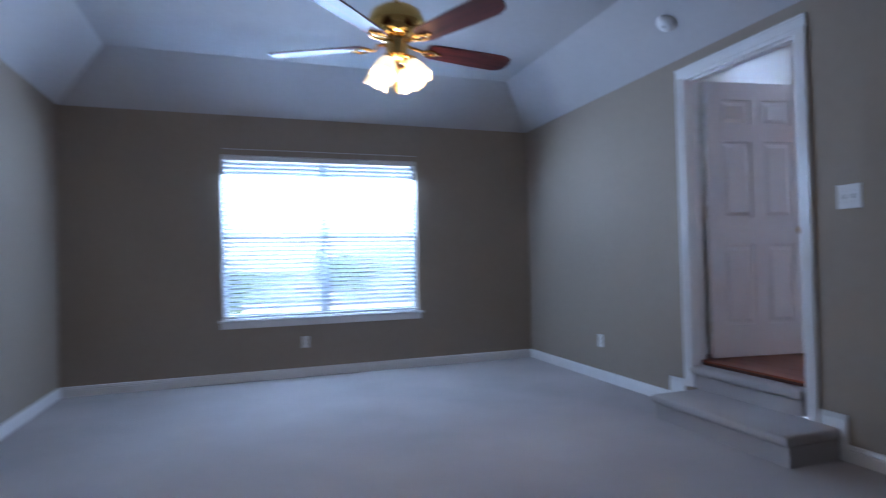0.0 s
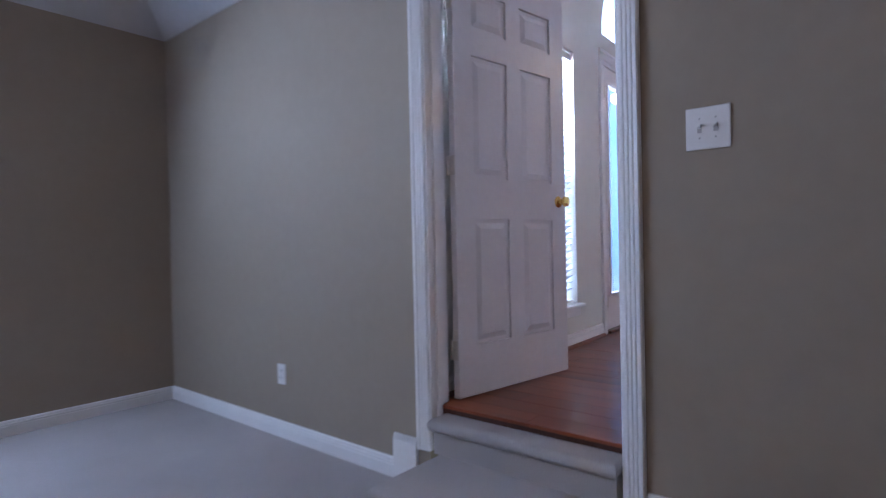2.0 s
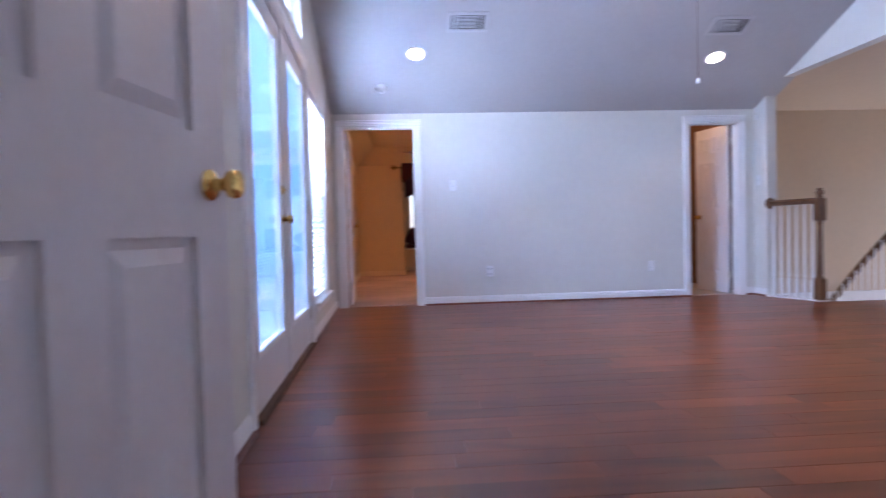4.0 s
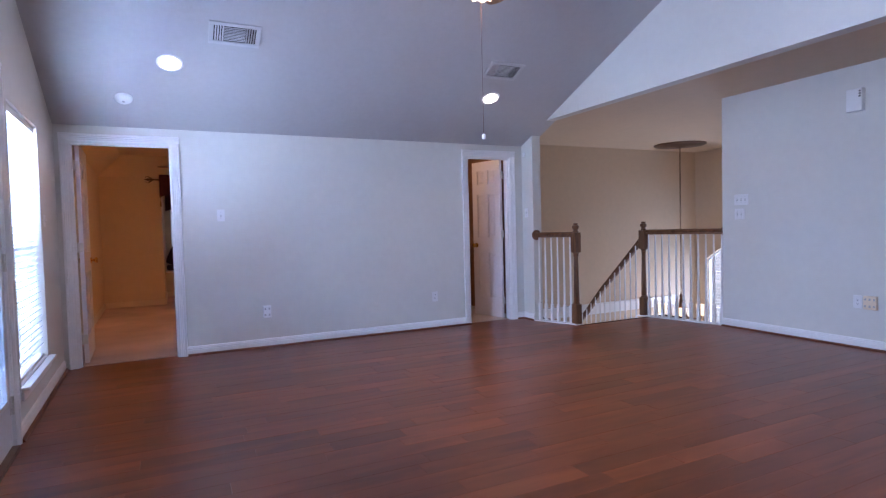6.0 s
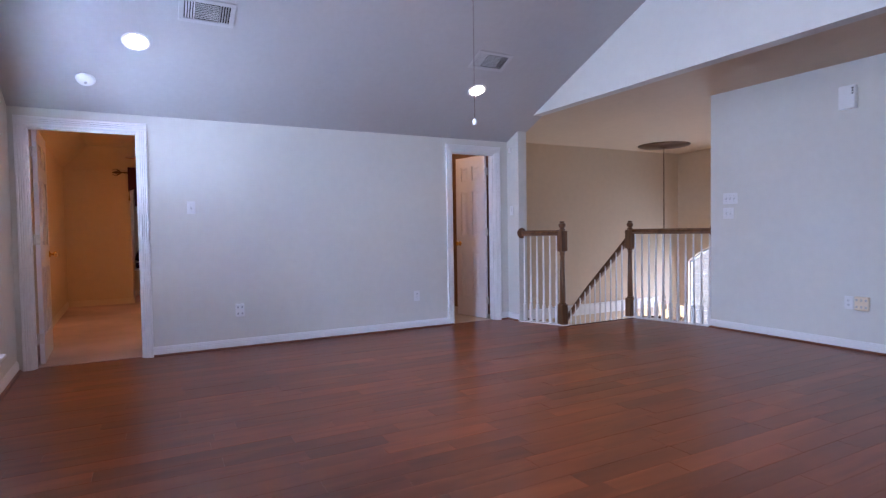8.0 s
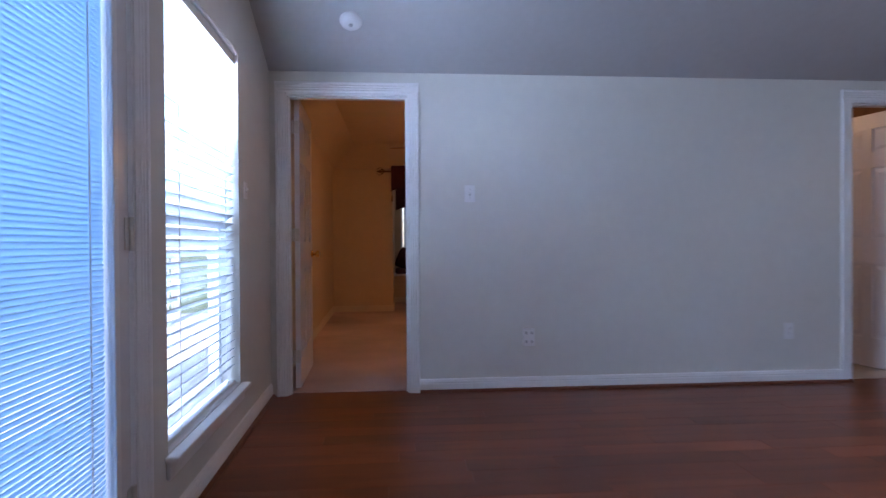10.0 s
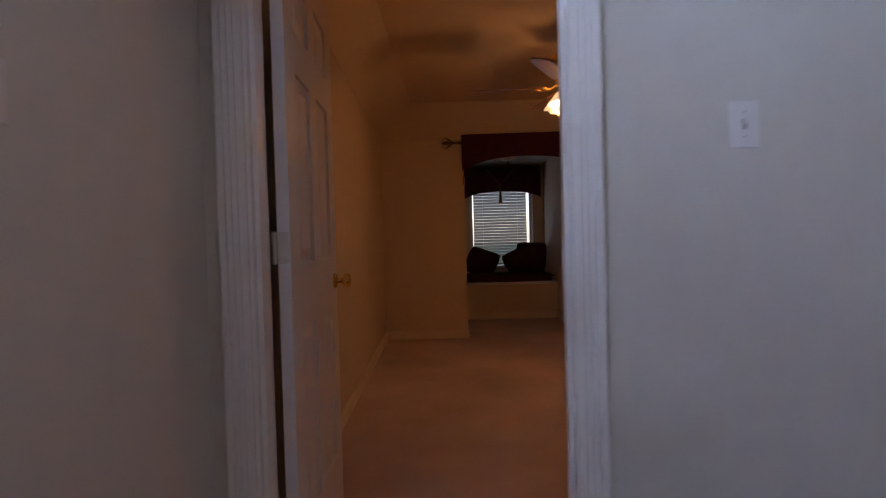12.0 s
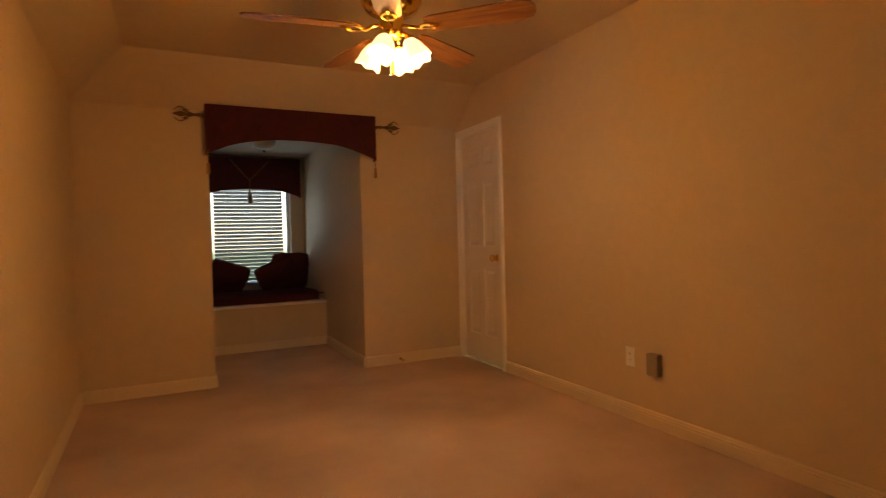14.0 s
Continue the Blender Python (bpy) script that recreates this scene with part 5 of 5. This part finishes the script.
def shoe_rail(a, b):
    bm = bmesh.new()
    d = (Vector((*b, 0)) - Vector((*a, 0))).normalized()
    s = Vector((-d.y, d.x, 0))
    sweep(bm, [(-0.055, 0), (0.055, 0), (0.055, 0.010), (0.048, 0.013), (-0.048, 0.013), (-0.055, 0.010)] if d.cross(s).z > 0 else [(-0.055, 0), (-0.055, 0.013), (0.055, 0.013), (0.055, 0)], Vector((*a, 0.0005)), Vector((*b, 0.0005)), s)
    solid("trim", bm, TRIM, "white base strip under the balusters", "trim")


shoe_rail(P1, N1)
shoe_rail(N2, P2)

# stairs, going down behind the posts
for k in range(9):
    bm = bmesh.new()
    x = 5.40 + 0.26 * k
    box(bm, x, x + 0.285, -5.22, -4.10, -0.19 * (k + 1) - 0.04, -0.19 * (k + 1), 0.012)
    box(bm, x + 0.26, x + 0.275, -5.22, -4.10, -0.19 * (k + 2), -0.19 * (k + 1) - 0.04)
    ob = new("stair_tread", mesh("stair_tread", bm, CARPET2))
    tagged(ob, "carpeted stair tread leading down to the foyer", "step", "stair treads")
for k in range(13):
    x = N2[0] + 0.085 + 0.095 * k
    top = 0.97 - (x - N2[0] - 0.03) * 0.965
    bot = -0.19 * (int((x - 5.40) / 0.26) + 1)
    bm = bmesh.new()
    h = top - bot - 0.03
    box(bm, -0.015, 0.015, -0.015, 0.015, 0, 0.14, 0.002)
    lathe(bm, [(0.013, 0.14), (0.016, 0.15), (0.011, 0.17), (0.010, h * 0.7), (0.0085, h)], 10)
    ob = new("stair_baluster", mesh("stair_baluster", bm, TRIM, True))
    ob.matrix_basis = pose(x, N2[1] + 0.05, bot)
    tagged(ob, "slim white baluster on the stairs", "baluster", "white balusters on the stairs")
bm = bmesh.new()
box(bm, 7.825, 7.85, -8.6, -4.1, -0.42, -0.25, 0.004)
box(bm, 7.80, 7.85, -8.6, -4.1, -0.25, -0.23, 0.004)
solid("trim", bm, TRIM, "white ledge moulding on the stairwell wall", "trim")

# ---- chandelier ----
ch = thing("chandelier", pose(7.14, -7.96, GAL), "bronze chandelier with lit glass cups on a long chain", "chandelier")
bm = bmesh.new()
lathe(bm, [(0.43, 0.0), (0.43, -0.012), (0.41, -0.022), (0.34, -0.026), (0.32, -0.034), (0.12, -0.040), (0.06, -0.055), (0.02, -0.06)], 48)
part("ceiling_medallion", bm, BRONZE, ch, "dark bronze ceiling medallion", True)
lb = bmesh.new()
tube(lb, [(0.012 * math.cos(q * math.pi / 4), 0, 0.022 * math.sin(q * math.pi / 4)) for q in range(9)], 0.004, 6)
lme = mesh("chain_link", lb, BRONZE, True)
for k in range(68):
    share("chain_link", lme, ch, Matrix.Translation((0, 0, -0.07 - 0.0375 * k)) @ Matrix.Rotation(radians(90 * (k % 2)), 4, "Z"))
bm = bmesh.new()
lathe(bm, [(0.010, -2.46), (0.03, -2.50), (0.018, -2.54), (0.035, -2.60), (0.05, -2.68), (0.03, -2.76), (0.045, -2.84), (0.06, -2.90), (0.02, -2.96), (0.008, -3.0)], 24)
part("stem", bm, BRONZE, ch, smooth=True, m=Matrix.Translation((0, 0, -0.15)))
cup = bmesh.new()
lathe(cup, [(0.03, 0), (0.055, 0.02), (0.068, 0.06), (0.072, 0.11), (0.082, 0.14), (0.074, 0.138), (0.062, 0.06), (0.03, 0.01)], 20)
cme = mesh("glass_cup", cup, SHADE, True)
arm = bmesh.new()
tube(arm, [(0.03, 0, -2.80), (0.16, 0, -2.92), (0.30, 0, -2.93), (0.35, 0, -2.87), (0.365, 0, -2.82)], 0.010, 8)
arme = mesh("arm", arm, BRONZE, True)
for k in range(6):
    r = Matrix.Translation((0, 0, -0.15)) @ Matrix.Rotation(radians(60 * k + 12), 4, "Z")
    share("arm", arme, ch, r)
    share("glass_cup", cme, ch, r @ Matrix.Translation((0.365, 0, -2.82)))
lamp("chandelier_light", "POINT", pose(7.14, -7.96, GAL - 2.78), 0.45, WARM, 0.2)

# arched foyer window
aw = thing("window_6", Matrix(), "tall arched foyer window with muntin bars", "window", kind="structure")


def arch(x):
    return 0.80 - 0.36 * ((x - 6.785) / 0.835) ** 2


bm = bmesh.new()
xs = [5.95 + 1.67 * k / 16 for k in range(17)]
for a, b in zip(xs, xs[1:]):
    hexa(bm, [(a, -9.35, arch(a)), (b, -9.35, arch(b)), (b, -9.2, arch(b)), (a, -9.2, arch(a)), (a, -9.35, 0.801), (b, -9.35, 0.801), (b, -9.2, 0.801), (a, -9.2, 0.801)])
part("arch_head", bm, BEIGE, aw)
for a in (5.95, 6.365, 6.785, 7.205, 7.62):
    bm = bmesh.new()
    w = 0.022 if a in (5.95, 7.62) else 0.010
    box(bm, a - w, a + w, -9.31, -9.27, -2.6, arch(a))
    part("muntin", bm, VINYL, aw)
for z in (-1.9, -1.2, -0.5, 0.2):
    bm = bmesh.new()
    box(bm, 5.95, 7.62, -9.305, -9.275, z - 0.010, z + 0.010)
    part("muntin", bm, VINYL, aw)
bm = bmesh.new()
for a, b in zip(xs, xs[1:]):
    hexa(bm, [(a, -9.31, arch(a) - 0.03), (b, -9.31, arch(b) - 0.03), (b, -9.27, arch(b) - 0.03), (a, -9.27, arch(a) - 0.03), (a, -9.31, arch(a)), (b, -9.31, arch(b)), (b, -9.27, arch(b)), (a, -9.27, arch(a))])
part("arch_frame", bm, VINYL, aw)
bm = bmesh.new()
box(bm, 5.95, 7.62, -9.292, -9.288, -2.6, 0.80)
part("pane", bm, GLASS, aw).visible_shadow = False

# pale brick wing outside the foyer
wing = thing("brick_wing", pose(7.2, -11.2, -3.5), "pale brick wing of the house outside", "brick wall")
bm = bmesh.new()
box(bm, 0.0, 2.0, -0.3, -0.02, 0, 4.8)
part("mortar", bm, MORTAR, wing)
brb = bmesh.new()
box(brb, -0.095, 0.095, -0.03, 0.0, -0.028, 0.028, 0.004, 1)
bmesh_brick = mesh("brick", brb, BRICKW)
for row in range(28):
    for col in range(9):
        share("brick", bmesh_brick, wing, Matrix.Translation((0.1 + 0.205 * col + (0.1 if row % 2 else 0.0), 0.0, 2.4 + 0.072 * row)))

# ---- dormer window seat and drapery ----
seat = thing("built_in_bench", pose(12.0, -0.37, 0), "built-in tan window seat with a white ledge", "window seat")
bm = bmesh.new()
box(bm, 0.0, 0.98, -0.609, 0.609, 0.008, 0.46)
part("seat_front", bm, TAN, seat)
bm = bmesh.new()
box(bm, -0.02, 0.979, -0.609, 0.609, 0.46, 0.49, 0.005)
part("ledge", bm, TRIM, seat, "white painted ledge")
bm = bmesh.new()
box(bm, -0.014, -0.0002, -0.609, 0.609, 0.008, 0.095, 0.003)
part("baseboard", bm, CREAMTRIM, seat)


def soft_box(sx, sy, sz, seed, bulge=0.35, cuts=8):
    bm = bmesh.new()
    bmesh.ops.create_cube(bm, size=1.0)
    bmesh.ops.subdivide_edges(bm, edges=list(bm.edges), cuts=cuts, use_grid_fill=True)
    for v in bm.verts:
        p = v.co * 2
        q = Vector((p.x * sx / 2, p.y * sy / 2, p.z * sz / 2))
        edge = max(abs(p.x), abs(p.y))
        q.z *= (1 - bulge * edge ** 3)
        k = 1 - 0.10 * (abs(p.x) * abs(p.y)) ** 2
        q.x *= k
        q.y *= k
        q += 0.006 * noise.noise_vector(q * 6 + Vector((seed, 0, 0)))
        v.co = q
    return bm


cu = thing("seat_cushion", pose(12.46, -0.37, 0.49), "dark burgundy box cushion on the window seat", "cushion")
bm = soft_box(0.96, 1.19, 0.085, 1.0, 0.15)
part("pad", bm, BURGUNDY, cu, smooth=True, m=Matrix.Translation((0, 0, 0.0425)))
bm = bmesh.new()
tube(bm, [(-0.475, -0.58, 0.078), (-0.475, 0.58, 0.078)], 0.006, 8)
part("piping", bm, BURGUNDY, cu)


def pillow(m, s, seed, label):
    ob = thing("throw_pillow", m, label, "pillow", "pillows on the window seat")
    bm = soft_box(s, s, 0.20, seed, 0.75, 9)
    for v in bm.verts:
        d = math.sqrt(v.co.x ** 2 + v.co.y ** 2) / (s / 2)
        if d > 1.05:
            v.co.x *= 1.03
            v.co.y *= 1.03
    part("cover", bm, BURGUNDY, ob, smooth=True)


pillow(pose(12.72, -0.02, 0.725, 0, 0, 0) @ Matrix.Rotation(radians(-8), 4, "Z") @ Matrix.Rotation(radians(56), 4, "Y") @ Matrix.Rotation(radians(24), 4, "Z"), 0.44, 3.0, "dark burgundy throw pillow leaning in the corner")
pillow(pose(12.78, -0.74, 0.78, 0, 0, 0) @ Matrix.Rotation(radians(72), 4, "Y") @ Matrix.Rotation(radians(2), 4, "Z"), 0.44, 5.0, "dark burgundy throw pillow leaning on the dormer wall")
pillow(pose(12.60, -0.59, 0.73, 0, 0, 0) @ Matrix.Rotation(radians(8), 4, "Z") @ Matrix.Rotation(radians(54), 4, "Y") @ Matrix.Rotation(radians(-30), 4, "Z"), 0.47, 9.0, "dark burgundy throw pillow leaning on another")


def valance(name, x, y0, y1, ztop, zmid, zend, thick, label, waves=3):
    """Fabric in the plane of an east wall, arched along its lower hem, with returns to the wall."""
    ob = thing(name, Matrix(), label, "valance")
    bm = bmesh.new()
    nu, nv = 48, 8
    grids = []
    for side in (0, 1):
        g = []
        for i in range(nu + 1):
            f = i / nu
            y = y0 + (y1 - y0) * f
            a = 2 * f - 1
            zb = zmid + (zend - zmid) * (abs(a) ** 2.6)
            col = []
            for j in range(nv + 1):
                s = j / nv
                z = ztop + (zb - ztop) * s
                xx = x - thick + 0.006 * math.sin(waves * 7 * f + 1.3) * s + 0.004 * math.sin(31 * f) * s + (0.006 if side else 0)
                col.append(bm.verts.new((xx, y, z)))
            g.append(col)
        for i in range(nu):
            for j in range(nv):
                q = (g[i][j], g[i + 1][j], g[i + 1][j + 1], g[i][j + 1])
                bm.faces.new(q if side else tuple(reversed(q)))
        grids.append(g)
    a, b = grids
    for i in range(nu):
        bm.faces.new((a[i][nv], a[i + 1][nv], b[i + 1][nv], b[i][nv]))
    part("drop", bm, BURGUNDY, ob, smooth=True)
    for y in (y0, y1):
        bm = bmesh.new()
        box(bm, x - thick + 0.007, x - 0.002, min(y, y + (0.004 if y == y0 else -0.004)), max(y, y + (0.004 if y == y0 else -0.004)), zend, ztop)
        part("return", bm, BURGUNDY, ob)
    bm = bmesh.new()
    box(bm, x - thick, x - 0.002, min(y0, y1), max(y0, y1), ztop - 0.004, ztop + 0.001)
    part("top_board", bm, BURGUNDY, ob)
    return ob


v1 = valance("valance", 10.68, 0.255, -1.10, 2.19, 1.945, 1.81, 0.085, "burgundy arched valance over the dormer opening")
for y in (0.245, -1.09):
    bm = bmesh.new()
    tube(bm, [(10.60, y, 1.84), (10.60, y, 1.74)], 0.004, 6)
    lathe(bm, [(0.006, 1.745), (0.010, 1.74), (0.012, 1.71), (0.014, 1.66)], 10, Matrix.Translation((10.60, y, 0)))
    part("tassel", bm, GOLDCORD, v1, "gold cord tassel")
v2 = valance("valance", 12.98, 0.21, -0.92, 2.13, 1.762, 1.665, 0.10, "burgundy arched valance over the dormer window")
bm = bmesh.new()
tube(bm, [(12.87, -0.12, 2.10), (12.868, -0.33, 1.86), (12.87, -0.56, 2.10)], 0.004, 6)
part("swag_cord", bm, GOLDCORD, v2, "twisted gold cord")
bm = bmesh.new()
tube(bm, [(12.868, -0.33, 1.86), (12.868, -0.33, 1.76)], 0.004, 6)
lathe(bm, [(0.010, 1.765), (0.018, 1.75), (0.014, 1.725), (0.020, 1.70), (0.030, 1.60), (0.032, 1.585)], 14, Matrix.Translation((12.868, -0.33, 0)))
part("tassel", bm, GOLDCORD, v2, "fringed gold tassel", True)

rod = thing("curtain_rod", pose(10.635, -0.43, 2.11), "dark iron curtain rod with fleur finials", "curtain rod")
bm = bmesh.new()
tube(bm, [(0, -0.74, 0), (0, 0.74, 0)], 0.010, 12)
part("rod", bm, IRON, rod, smooth=True)
for s in (-1, 1):
    bm = bmesh.new()
    lathe(bm, [(0.014, 0), (0.018, 0.01), (0.010, 0.02), (0.010, 0.05), (0.018, 0.06), (0.010, 0.075), (0.012, 0.10), (0.022, 0.13), (0.014, 0.16), (0.002, 0.19)], 12, Matrix.Translation((0, s * 0.72, 0)) @ Matrix.Rotation(radians(-90 * s), 4, "X"))
    for u in (-1, 1):
        tube(bm, [(0, s * (0.79 + 0.05 * math.sin(q * 0.5)), u * (0.012 + 0.010 * q - 0.0011 * q * q)) for q in range(7)], 0.006, 8, 0.003)
        tube(bm, [(0, s * (0.80 + 0.02 * q), u * (0.01 + 0.045 * math.sin(q * 0.55))) for q in range(6)], 0.006, 8, 0.003)
    part("finial", bm, IRON, rod, "fleur-shaped iron finial", True)
    bm = bmesh.new()
    box(bm, 0.0, 0.043, s * 0.70 - 0.008, s * 0.70 + 0.008, -0.012, 0.012)
    part("bracket", bm, IRON, rod)

dl = thing("dormer_ceiling_light", pose(11.75, -0.34, 2.16), "frosted glass bowl light on the dormer ceiling, unlit", "ceiling light")
bm = bmesh.new()
lathe(bm, [(0.06, 0), (0.062, -0.02), (0.03, -0.03), (0.012, -0.035), (0.012, -0.05)], 24)
part("canopy", bm, BRONZE, dl, smooth=True)
bm = bmesh.new()
lathe(bm, [(0.115, -0.035), (0.117, -0.04), (0.105, -0.07), (0.075, -0.10), (0.03, -0.115), (0.012, -0.117)], 28)
part("bowl", bm, mat("frosted_bowl_glass", (0.62, 0.62, 0.62), 0.35, var=0.04), dl, "frosted glass bowl", True)
bm = bmesh.new()
lathe(bm, [(0.014, -0.115), (0.016, -0.125), (0.006, -0.14)], 14)
part("finial", bm, BRONZE, dl, smooth=True)
